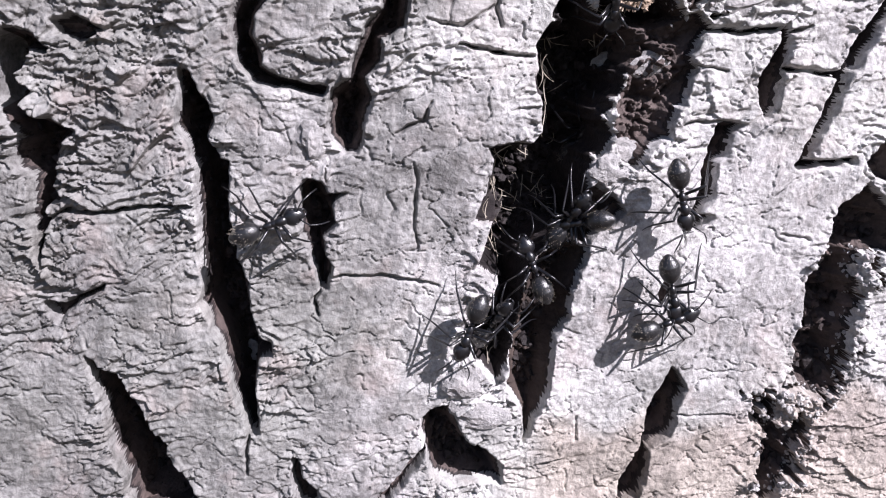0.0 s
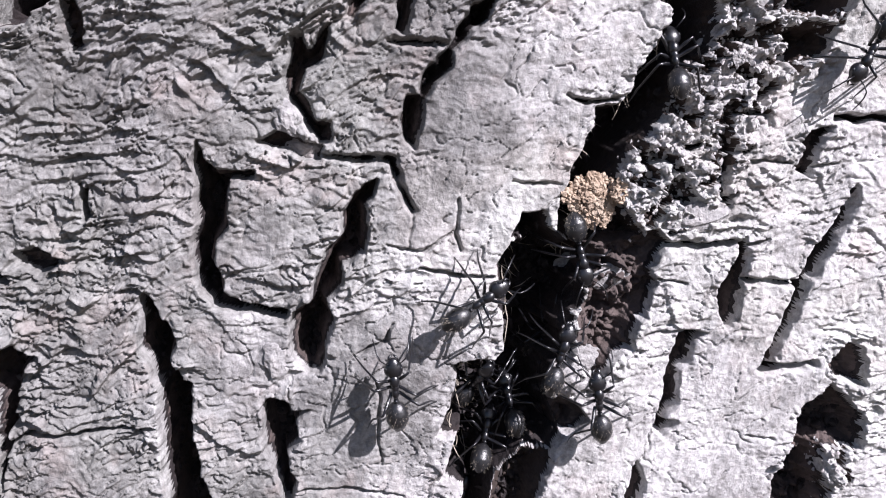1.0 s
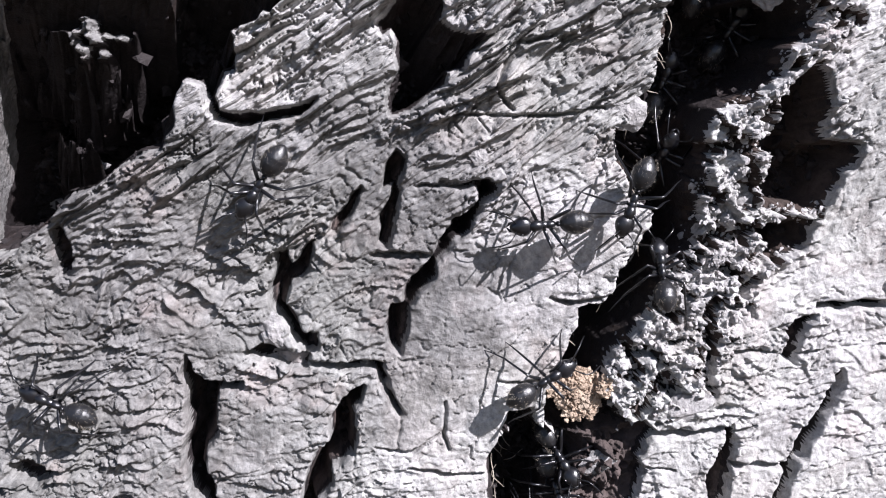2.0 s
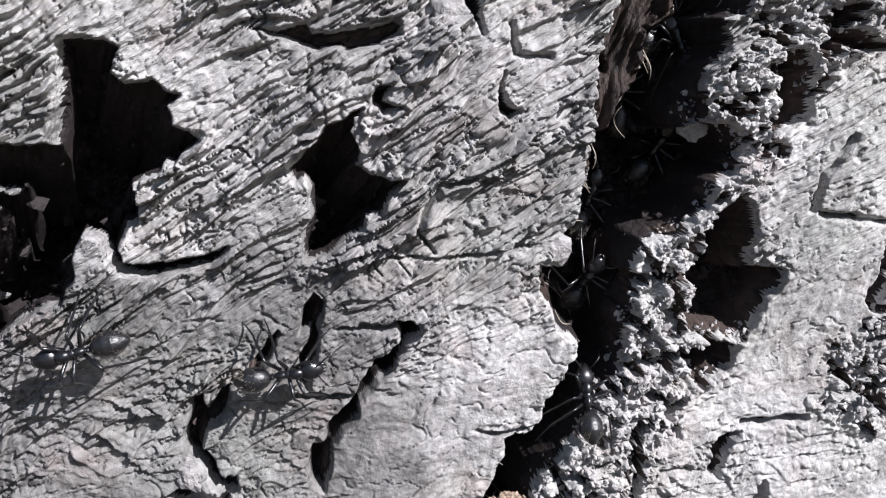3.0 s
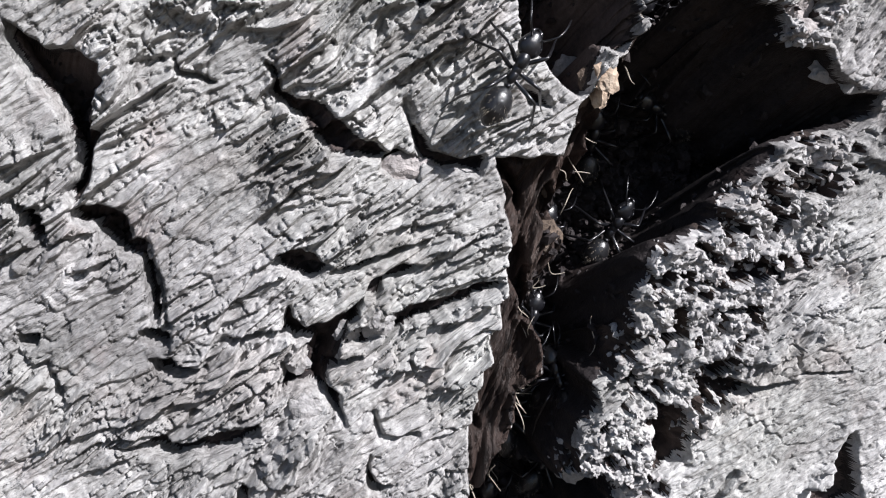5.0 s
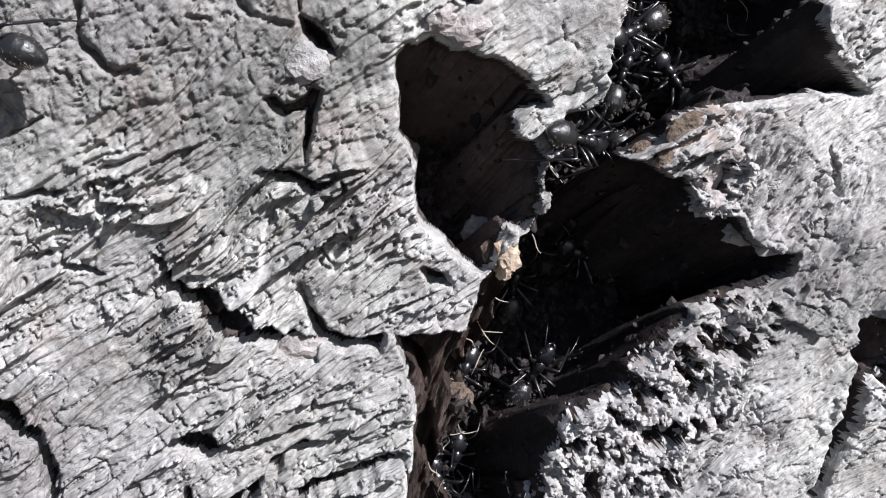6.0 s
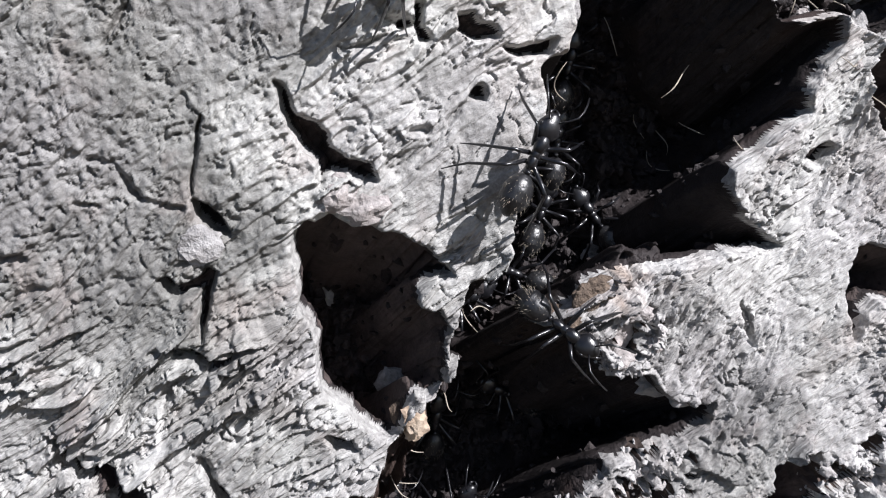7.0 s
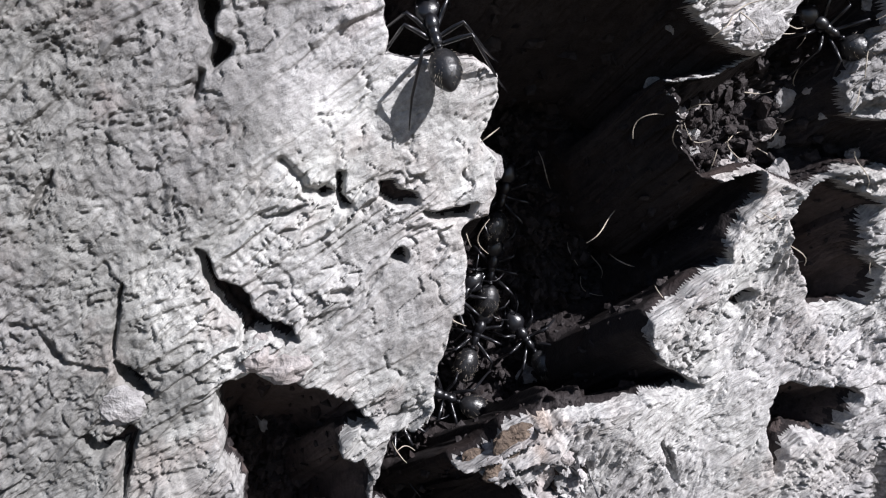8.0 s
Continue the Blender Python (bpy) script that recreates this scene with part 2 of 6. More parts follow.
furrow("cleft", 10, 1.4, (-21.2, 45.8), (-20.8, 43.6), (-19.3, 41.6), (-14.6, 41.7), (-14.8, 40.8), (-17.6, 40.7), (-18.2, 39.3), (-18.7, 36.8), (-19.2, 34.2), (-20.5, 32.5), (-21.2, 30.3), (-20.4, 28.3), (-20.3, 26), (-18.3, 24.4), (-14.8, 23.6), (-12.3, 22.7), (-12.8, 21.7), (-16.4, 22.6), (-19.2, 23.3), (-21.7, 24.2), (-23.5, 26.7), (-23.7, 30.5), (-23.7, 32.8), (-22.3, 34.9), (-22.7, 37.2), (-22, 40.1), (-21.9, 43))
furrow("cleft", 8, 1.4, (-0.7, 38.7), (0.8, 39.3), (0.3, 37.1), (-1, 35.8), (-0.9, 32.8), (-1.6, 29.8), (-4.7, 28.6), (-5, 25.5), (-7, 23.8), (-6.2, 20.9), (-7.6, 18.7), (-7.9, 16.3), (-9.2, 14.1), (-10.4, 13.8), (-12.3, 16.4), (-12.4, 19.2), (-11.6, 22.3), (-9.3, 23.6), (-8.5, 26.7), (-6.3, 30.3), (-4.3, 32.3), (-3.9, 35.3), (-1.9, 37.7))
furrow("cleft", 7, 1.3, (-8.1, 57.3), (-7, 57.9), (-6.2, 56.1), (-4.2, 58), (-3.1, 58.6), (-4.6, 54.9), (-6.9, 53.4), (-7.8, 51), (-6.7, 49.1), (-5.8, 47.2), (-4.1, 46.7), (-4.7, 44.6), (-6.1, 44.4), (-7.6, 47.4), (-8.7, 49.6), (-9.6, 50.8), (-9.6, 53.3), (-8.7, 55.3))
furrow("pit", 4, 1.1, (-13.5, 45.4), (-11.2, 46.3), (-9.2, 45.8), (-7.9, 44.6), (-5.5, 44), (-6, 42.2), (-8.2, 42.4), (-9.7, 44), (-12.2, 44.2))
furrow("cleft", 7, 1.3, (5.8, 49.8), (7.9, 49.6), (7.4, 47.5), (6.8, 45), (5.8, 42.5), (4.9, 43.7), (4.4, 46.3), (5.2, 48.4))
furrow("cleft", 5, 1.2, (-1.3, 59.8), (0.7, 62.3), (1.9, 63.9), (3.4, 65.1), (2.5, 63.2), (1.6, 61.3), (-0.2, 59.7))
furrow("cleft", 6, 1.2, (4.7, 57.6), (5.4, 60.9), (7, 63.5), (7.5, 64.8), (6.1, 64.6), (6.7, 67.5), (8.2, 69.3), (9.4, 67.9), (8.2, 65.4), (7.6, 62.1), (6.6, 59.1), (5.8, 57.2))
furrow("main", 14, 2.0, (18.1, 28.8), (24.1, 27.3), (25.7, 29.5), (29.9, 27.8), (30.5, 24.6), (28, 21.7), (26.3, 18.7), (25.4, 15.5), (24.4, 12.3), (22.3, 9.3), (22.4, 5), (23, 1.1), (6.1, 3.4), (8.5, 7.8), (9.5, 11.8), (8.9, 13.5), (12, 13.9), (15.5, 13.5), (16.6, 18.3), (15.7, 21.6), (16.7, 26.2))
furrow("main", 14, 2.0, (25.7, 36.8), (26.6, 39), (28.2, 41.4), (29.4, 43.9), (29.9, 46.1), (32.9, 46.5), (34.5, 47.8), (35.3, 49.9), (37.5, 51.9), (38.3, 54), (40.2, 54.5), (40.5, 57.3), (40.9, 60.8), (38.3, 63), (36.1, 63.9), (35.5, 67.3), (35.8, 69.2), (42.3, 68.8), (48.5, 65.7), (47.4, 63), (46, 59.7), (46.5, 56.8), (45, 54.1), (44.3, 51.3), (42.1, 50), (41.3, 47.9), (39.7, 45.9), (37.3, 42.4), (34.2, 39.7), (32.5, 36.8), (31.7, 34.6), (33.2, 32.9), (36.1, 28.7), (32.9, 27.5), (29.9, 27.8), (26, 28.7), (24.2, 30), (24.5, 34.6))
furrow("pit", 4, 1.0, (39.4, 36.1), (41, 36.7), (42.9, 33.4), (42.1, 32), (40.1, 33.3))
furrow("cleft", 5, 1.2, (59.1, 41), (62.2, 41.4), (60.3, 38.6), (59.1, 34.8), (57.1, 35.8), (58.3, 38.8))
furrow("pit", 4, 1.2, (59.5, -1.1), (62.9, 4.6), (65.5, 2.5), (67.3, -1.3), (64.8, -5), (60.4, -4.3))
furrow("pit", 2.5, 1.0, (-36.6, 41.4), (-35.7, 40.6), (-35.5, 37.6), (-36.3, 37))
furrow("pit", 2.5, 1.0, (-46.4, 33.2), (-43, 33.2), (-40, 31.7), (-44.7, 31.1))
furrow("bighole", 22, 3.0, (-21.8, 90.2), (-4.6, 88.8), (-6.4, 85.6), (-9.8, 84.4), (-10.9, 83.2), (-10.3, 81.3), (-11.6, 78.9), (-12.5, 77.6), (-12.1, 76), (-10, 75.1), (-4.7, 75.3), (-0.6, 76.2), (-2.8, 74.4), (-6.2, 74.1), (-8.9, 73.7), (-11.4, 74.3), (-12.9, 75.1), (-13.8, 79.1), (-15.6, 79.9), (-17.5, 76.8), (-17.5, 74.9), (-19, 73.7), (-19.7, 72.1), (-22.4, 71.7), (-24.9, 70.6), (-28.4, 68.2), (-31.2, 67.8), (-34.6, 64.7), (-36.9, 63.2), (-40, 61.4), (-44.9, 60.5), (-36.5, 91.4))
furrow("pit", 4, 1.2, (-33.4, 64.2), (-32.6, 61.9), (-33.1, 58.3), (-34.6, 57.8), (-35, 61.5), (-34.8, 63.6))
furrow("pit", 3, 1.0, (17, 64.2), (20.2, 64.1), (18.7, 62.2), (17.8, 62.5))
furrow("pit", 3, 1.0, (14.1, 59.1), (17.1, 60.8), (16.4, 58.9), (14.4, 58))
furrow("main", 14, 2.0, (43, 85), (42.6, 81.1), (42.9, 77.8), (41.8, 74.5), (40.7, 71.2), (39.6, 69.3), (37.8, 67.3), (37, 63.9), (37.2, 60.2), (39.4, 58.5), (40.9, 56.9), (38.6, 54.2), (35.5, 50.7), (34.6, 47.8), (36, 44.6), (35.1, 41.6), (33.5, 39.8), (36.6, 42.1), (39, 44.2), (40.7, 47.1), (40.8, 49.3), (43.1, 50.6), (45.4, 52.6), (46.1, 55.6), (45.7, 59.3), (46.5, 62.2), (46.8, 66.4), (49, 69.7), (52.7, 70.8), (55.5, 72.6), (57, 73.8), (57.6, 76.5), (60.5, 77.6), (61.1, 80.9), (59.5, 83.6))
furrow("rustpit", 9, 1.8, (57.8, 72.4), (61.3, 74.8), (62.9, 73.3), (63.4, 69.7), (62.9, 64.8), (67.9, 63.9), (66.9, 61.5), (65.1, 59.5), (63.6, 56.6), (61.4, 55.4), (57.5, 56.2), (54.5, 56.1), (54, 59.9), (55.1, 62.7), (55.7, 66.2), (57.1, 69.6))
furrow("rustpit", 6, 1.5, (54.5, 54.6), (58.3, 55.3), (62.2, 54.5), (60.8, 50.8), (56.9, 49.7), (54.6, 51.6))
furrow("main", 15, 2.5, (58, 122.5), (57.1, 117.9), (57.5, 112.5), (54.1, 109.9), (51.9, 105.9), (53.5, 101.1), (53.3, 97.2), (49.8, 95.8), (48.8, 91.2), (45.9, 87.5), (43.5, 81.4), (41.5, 78), (40.5, 73.5), (37.9, 71.7), (36.1, 67.2), (38.6, 62.7), (47.4, 60.5), (47, 68.7), (47.9, 71.8), (49.6, 77.8), (51.1, 79), (51.5, 82), (54.4, 82.9), (54.1, 85.2), (55.6, 87.2), (57, 90.5), (59.2, 92.2), (58.7, 95.7), (61.5, 96.6), (62.6, 99.8), (62.4, 103.1), (64.5, 104.1), (65.3, 107.8), (68, 110.2), (74.2, 111.6), (75.6, 113.9), (79, 116), (82.6, 118.6), (83.3, 119.7))
furrow("fibreledge", 4.5, 2.0, (50.3, 123.3), (50.9, 119.8), (51.3, 115.1), (50.4, 110.4), (49, 106.3), (47.3, 101.5), (45.6, 97.2), (44.3, 93.4), (43.2, 88), (42.5, 82.3), (41, 78.1), (43.4, 80.6), (45.9, 86.8), (48.8, 90.6), (49.8, 95.1), (53.4, 96.9), (53.9, 101.1), (52.2, 105.8), (54.4, 109.9), (57.6, 112.5), (57.4, 117.9), (58.3, 122.4))
furrow("bighole", 16, 2.2, (-13.2, 100.4), (-9.1, 99.7), (-7.9, 98.8), (-9.6, 96.7), (-8, 95.1), (-5.2, 95.2), (-4.4, 94.1), (-2.8, 93.5), (-4.5, 92.5), (-4.1, 90.5), (-1.4, 88.6), (-3.1, 87.6), (-4.6, 86.1), (-6, 87.2), (-7.5, 86.1), (-9.4, 85.4), (-9.1, 83.2), (-9.8, 80.4), (-11, 80.3), (-11.9, 82.4), (-13.4, 83.1), (-14.6, 83), (-17.8, 83.8))
furrow("bighole", 12, 2.0, (7.8, 73.1), (7.7, 75.5), (9.1, 78.2), (9.5, 81.9), (8.8, 83.2), (7.8, 82.7), (7.6, 84.2), (9, 85.7), (10.1, 86.8), (12, 88.6), (13.9, 89.2), (16.2, 90.1), (15.2, 87.9), (15.8, 86), (14.8, 83.7), (16.5, 82.5), (20.8, 81.5), (18.3, 80), (17, 78), (15.1, 77.7), (14.5, 76.2), (12.7, 75.1), (10.2, 73.7))
furrow("fissure", 3.5, 1.0, (5.9, 99.5), (8.6, 99), (11.3, 99.4), (12, 98.4), (14.3, 98.3), (17.9, 98.6), (21.3, 98.7), (20.8, 97.5), (18.8, 96.5), (15.2, 96.5), (11.7, 97), (9.1, 98.3))
furrow("cavity", 7, 1.5, (25.5, 109.7), (26.6, 111.3), (26.7, 109.8), (27.5, 108.5), (30.2, 108.5), (32.5, 109.6), (34, 110.6), (33.6, 108.8), (32.2, 107.8), (31.1, 105.8), (30.3, 104.4), (33, 104.4), (33, 104), (29.5, 103), (28.8, 101.8), (30, 100.1), (30.1, 96.8), (29.6, 98.5), (28.3, 100.8), (26.9, 102.3), (24.8, 102), (23.6, 101.3), (24.5, 103.2), (24.5, 105), (26.3, 104), (27.3, 104.9), (27, 106.2), (28.2, 106.9), (26.5, 107.4), (25.5, 108.5))
furrow("fissure", 3.5, 1.2, (33.4, 107.6), (36.1, 106.9), (36.9, 108.3), (40.6, 108.7), (43.8, 108.9), (47, 110), (49.7, 109.8), (47.6, 108.8), (43.7, 107.6), (40.4, 106.9), (36.6, 105.9), (33.2, 105.4), (31.4, 105.7), (32.1, 106.9))
furrow("pit", 2.5, 0.9, (34.4, 110.5), (35.5, 112.4), (38.1, 113.3), (41.1, 112.9), (39.8, 112.4), (36.7, 112), (35.6, 110.3))
furrow("pit", 4, 1.1, (26.2, 117.1), (29, 117), (30.4, 116), (29.9, 114.9), (31.6, 114.7), (30, 113.8), (28.6, 113.9), (27, 115), (26, 116.3))
furrow("fissure", 2.5, 0.9, (31.5, 113.8), (34.6, 114.6), (38.3, 115.3), (40.1, 115.3), (38.2, 114.7), (34.5, 113.7))
furrow("cleft", 6, 1.2, (7.3, 124.6), (8.5, 125), (11.4, 124.1), (12.3, 123.2), (12.3, 121.6), (12.3, 120.5), (13.7, 120.6), (14.4, 120), (13.5, 119.6), (11.7, 120.1), (10.6, 121.5), (10.6, 122.6), (8.5, 122.9), (7.6, 123.2))
furrow("pit", 3, 1.0, (11.4, 111.4), (14, 110.8), (14.1, 109.6), (12.7, 109.8), (11.7, 110.5))
furrow("pit", 3.5, 1.0, (11.8, 108.2), (13.8, 107.9), (14.7, 106.8), (16.9, 106.2), (14.5, 105.8), (12.1, 106.6))
furrow("pit", 3.5, 1.0, (2.4, 126.7), (3.4, 125.3), (4.9, 124.1), (5, 122.2), (3.9, 122.9), (3.2, 124.3))
furrow("pit", 3, 1.0, (0, 113.1), (1.6, 112.9), (1.1, 111.8), (-0.2, 112))
furrow("pit", 3, 0.9, (31.6, 90.3), (32.4, 89.1), (33.9, 87.7), (33.2, 87.1), (31.7, 88.5))
furrow("pit", 3, 0.9, (17.8, 92.2), (19.4, 92.5), (18.5, 90.7), (20.4, 89.6), (18.3, 89.7), (17.3, 90.6))
furrow("rustpit", 5, 1.2, (66.3, 91.7), (69.1, 91.5), (69.8, 89.7), (70, 83.7), (67.9, 82.2), (64.5, 81.7), (65.6, 86))
furrow("rustpit", 5, 1.2, (70.6, 94.4), (72, 94.5), (73.1, 93.3), (76.4, 93.1), (77.9, 91.5), (83.9, 90.8), (82.4, 90.2), (77.2, 90.4), (74.2, 91), (72, 92.8))
furrow("rightcleft", 5, 1.4, (91.6, 82.7), (89, 77.7), (86.8, 74.9), (85.5, 71), (82.5, 68.3), (81.9, 65.9), (81.3, 61.6), (79.5, 58), (80.9, 55.8), (83.1, 60.3), (85.4, 62.4), (86.5, 69.1), (88.8, 71.2), (92.8, 72))
furrow("hollow", 15, 2.2, (54.6, 151.6), (55.5, 152.6), (56.3, 152.2), (57.7, 152.8), (59.7, 151.2), (62.1, 150.4), (64.2, 149.8), (65.2, 148.9), (66.8, 147.3), (67.3, 146.4), (68.8, 144.8), (66.8, 144.6), (65, 144), (65.1, 142), (67, 141.2), (67.7, 139), (67, 137.4), (66.3, 133.4), (64.4, 132.5), (63.2, 133), (62.1, 131.1), (61, 128.8), (59.8, 128.5), (58.2, 130), (56.7, 132.6), (55.2, 134.1), (54.3, 136), (54.3, 138.3), (54.9, 140.5), (54.4, 142.8), (53.5, 144.3), (54.1, 147.2), (54, 149.4))
furrow("main", 19, 2.5, (77.9, 154.7), (76.9, 151.6), (75.2, 148.6), (75.6, 145.8), (73.7, 144.1), (70.1, 143.2), (69.3, 140.5), (67.6, 137.9), (67.1, 135.6), (68.5, 135.4), (64.7, 130), (61.8, 125), (60, 120.2), (59.7, 115), (58.1, 108.5), (57.9, 101.7), (63.7, 100.4), (64.4, 104.9), (66.6, 107.3), (66.3, 110.9), (68.1, 113.2), (73.3, 113.5), (76, 115.7), (80.1, 118.2), (82.9, 119.6), (88.9, 120.1), (93.5, 120), (95.8, 121.2), (97, 123.6), (93.5, 124.4), (90.2, 126.6), (88.5, 129.6), (83.3, 131.2), (83.1, 133.7), (82.2, 135.6), (81, 135.2), (78.6, 137.3), (76.2, 138), (80.6, 139.4), (81.9, 141.2), (86.2, 141.8), (91.1, 141.6), (97.2, 141.6), (100, 143.5), (98.2, 147.2), (94.3, 151), (91.3, 153))
furrow("fibreledge", 5, 2.0, (49.8, 103.6), (51.9, 109.8), (54.4, 114.7), (55.5, 118.5), (57.1, 121.4), (59.4, 125.4), (60.2, 127.8), (61.6, 128.7), (64.9, 131.8), (68.6, 135.7), (69.4, 134.7), (66.6, 130.9), (62.7, 124.8), (60, 118.9), (60, 114.9), (58.5, 108.3), (58, 101.7))
furrow("fissure", 4.5, 1.1, (28.5, 136.1), (29.6, 135.3), (29.5, 133.6), (30.9, 132.4), (33.4, 131.4), (34.7, 129.4), (36, 127.9), (38.1, 126.9), (39, 125.5), (38.3, 125.2), (35.7, 126), (33.5, 126.5), (32.2, 128.1), (31.2, 130), (30.2, 131.4), (29.3, 132.5), (28.4, 133.5), (29.2, 134.5))
furrow("fissure", 3.5, 1.0, (41.9, 129.3), (42.4, 127.3), (43.5, 125.3), (44.5, 124.5), (46.7, 123.7), (49, 123.6), (48.5, 122.1), (46, 122.9), (44.3, 122.9), (42.7, 124.2), (41.8, 126.8))
furrow("redpit", 3.5, 1.2, (38.6, 125.3), (40.2, 125.9), (42.2, 124.3), (41.9, 122.5), (39.6, 122.9), (38.4, 124.1))
furrow("pit", 4, 1.1, (46, 156.1), (47.5, 155.4), (48.3, 154.3), (48.7, 152.4), (47.4, 153.1), (46.5, 154.3))
furrow("pit", 3, 0.9, (41.6, 149), (42.7, 149.1), (43.1, 148.3), (45.3, 149), (46.2, 149.6), (47, 149.3), (46.2, 147.8), (45.4, 146.3), (44.2, 142.7), (44.3, 144.9), (45.1, 147.4), (42.9, 147.1), (42, 147.9))
furrow("pit", 3, 0.9, (39.6, 142.6), (41.5, 142.6), (43, 141.8), (45, 140.6), (46.9, 140.9), (45.9, 139.9), (44.5, 139.6), (43.1, 140.9), (41.4, 141.8))
furrow("pit", 4, 1.1, (26.1, 116.1), (27.6, 116.8), (29.7, 116), (31.2, 115), (30.2, 114.2), (27.8, 114.8))
furrow("cleft", 5, 1.1, (9.7, 124), (12.1, 123.2), (11.8, 120.8), (13.8, 120.4), (13.8, 118.2), (13.8, 115), (13.4, 111.8), (12.8, 111.9), (12.9, 115.8), (12.9, 119), (11.1, 119.4), (9.3, 122.3))
furrow("pit", 3, 0.9, (84.4, 117.9), (88, 116.3), (90.9, 116.3), (91.5, 115.5), (87.9, 115.5), (85, 116.5))
furrow("rightcleft", 8, 1.6, (109.1, 115), (104.1, 114.8), (102.5, 112.9), (102.7, 109.5), (101.1, 107.1), (100.3, 102.9), (98.9, 99.5), (97.1, 96.8), (95.3, 93.4), (97.5, 92.5), (99.7, 97), (102.5, 101.7), (103.9, 106.6), (108.3, 108.5))
furrow("pit", 2.5, 0.9, (54, 130.1), (56.3, 129.1), (56.7, 127.8), (54.4, 128.5))
furrow("hollow_tail", 5, 1.2, (54.9, 165.3), (55.7, 164.1), (56.4, 162.1), (57.8, 161.3), (58.8, 160), (59.1, 158.5), (60.5, 157.5), (62.3, 156.9), (62.6, 155.4), (60.3, 156.1), (59, 156.6), (57.6, 156), (57.7, 157.7), (56.4, 159.3), (55.8, 161.1), (55.3, 163.3))
furrow("main", 20, 2.5, (74.9, 186.2), (74.9, 181.8), (74.7, 180.6), (77.2, 179.8), (80.3, 179.5), (83, 179.2), (84.7, 177.7), (84.8, 175.6), (83.5, 173.4), (82.8, 171.7), (83.9, 169.4), (83.5, 167.2), (82.6, 164.3), (80.6, 164), (79.9, 162.7), (79.8, 158.8), (79.2, 155.9), (78.4, 153.7), (77.3, 151.5), (76.1, 150.5), (75.1, 147.6), (74.8, 144.6), (72.9, 142.4), (72.1, 140.7), (69.5, 139), (69.7, 135.6), (70.8, 135.4), (78, 140.7), (83, 142.6), (86.3, 146.1), (89.4, 146.8), (91.7, 144.4), (100.6, 141), (105.5, 140.5), (99.7, 145.2), (97.9, 149), (98.9, 150.7), (102.4, 152.1), (105.3, 153.6), (109, 154.7), (108.5, 156.7), (110.4, 158.8), (113.3, 161.4), (113.5, 163.8), (107.9, 163.6), (103.8, 167.8), (102.2, 174.6), (107.6, 175.1), (111.3, 176), (108.6, 176.8), (105.9, 179), (103.3, 181.4), (103.1, 183.4))
furrow("eastrift", 6, 1.8, (102.2, 174.6), (107.6, 175.1), (111.3, 176), (115.2, 178.3), (117.1, 182.2), (127.2, 181.3), (126.6, 178.5), (124.8, 175.3), (122.5, 172.1), (123, 168.5), (129.8, 167), (130, 162), (123.1, 163), (119.1, 161), (113.5, 164.1), (106.5, 163.9), (103.8, 167.8))
furrow("rightcleft", 9, 1.7, (118.8, 160.5), (121.8, 161.9), (125.3, 159.5), (127.4, 158.6), (125.4, 156.3), (125.5, 152.3), (127.7, 150.7), (126.7, 146.8), (122.8, 146.7), (119.3, 147), (118.9, 151.4), (117.1, 155), (117.4, 158.1))
furrow("rightcleft", 8, 1.6, (117.2, 138.7), (119.4, 137.6), (123.8, 136.8), (126, 135.6), (123.9, 133.1), (122.4, 130.4), (118, 131.7), (116.6, 130.9), (114.7, 127.6), (114, 131.5), (114.4, 135.7), (115.8, 138.3))
furrow("pit", 3.5, 1.0, (72.2, 169.1), (73.3, 169.2), (74.2, 168), (75.5, 167.3), (75.6, 166.3), (73.6, 166.9), (72.3, 167.7))
furrow("pit", 2.5, 0.8, (72.4, 161.7), (73.8, 162.3), (73.9, 161.1), (73.1, 161.1))
furrow("fissure", 3, 1.0, (76.4, 165.5), (78.8, 165.4), (81.1, 165.7), (80.4, 164.6), (78.2, 164.4), (76.9, 164.9))
furrow("pit", 2.5, 0.8, (108.4, 150.2), (111.5, 150.8), (112.6, 149.9), (110.8, 148.6))
furrow("pit", 2.5, 0.8, (68.7, 170.4), (69.2, 170.3), (69, 168.5), (69.6, 167), (68.5, 167.1), (68.5, 168.8))
furrow("cleft", 4, 1.0, (59.1, 187.2), (60.7, 186.6), (59.7, 183.9), (61.4, 182.8), (60.6, 181.9), (59.1, 180.7), (58.9, 182.1), (59.8, 183), (59.1, 184.5))
furrow("shallow", 4, 1.3, (31, 27.3), (32.6, 27.7), (34.6, 28.9), (37.7, 29.3), (39.2, 27.6), (36.7, 23.9), (37.5, 22.2), (35.8, 17.5), (31.4, 17.2), (29.9, 20.7), (32, 23.6))
furrow("shallow", 3, 1.0, (26.3, 17.9), (29.4, 16.7), (30.4, 14), (27.6, 13.2), (25.7, 14.7))
furrow("cleft", 9, 1.6, (5.8, 142.8), (7, 141.7), (8.6, 140.1), (11.4, 139.2), (13.3, 137.9), (13.5, 136.4), (12.3, 135.6), (11.5, 133), (11.1, 130.7), (10.4, 128.6), (9.2, 126.3), (7.6, 125), (7.6, 126.6), (8.6, 127.6), (9.5, 129.6), (9.4, 131.7), (8.7, 133.9), (7.8, 135.6), (7, 137.3), (6, 139.4))
furrow("pit", 3, 1.0, (2.9, 125.9), (4, 124.9), (4.2, 123.5), (4.5, 121.8), (3.7, 122.5), (2.9, 123.7))
furrow("redpit", 2.5, 0.8, (88.7, 137.7), (89.6, 136.9), (89.2, 134.6), (88.4, 135.4))
furrow("redpit", 2.5, 0.8, (85, 134.7), (86.1, 133.9), (87, 132.6), (86, 132.3), (84.9, 133.5))

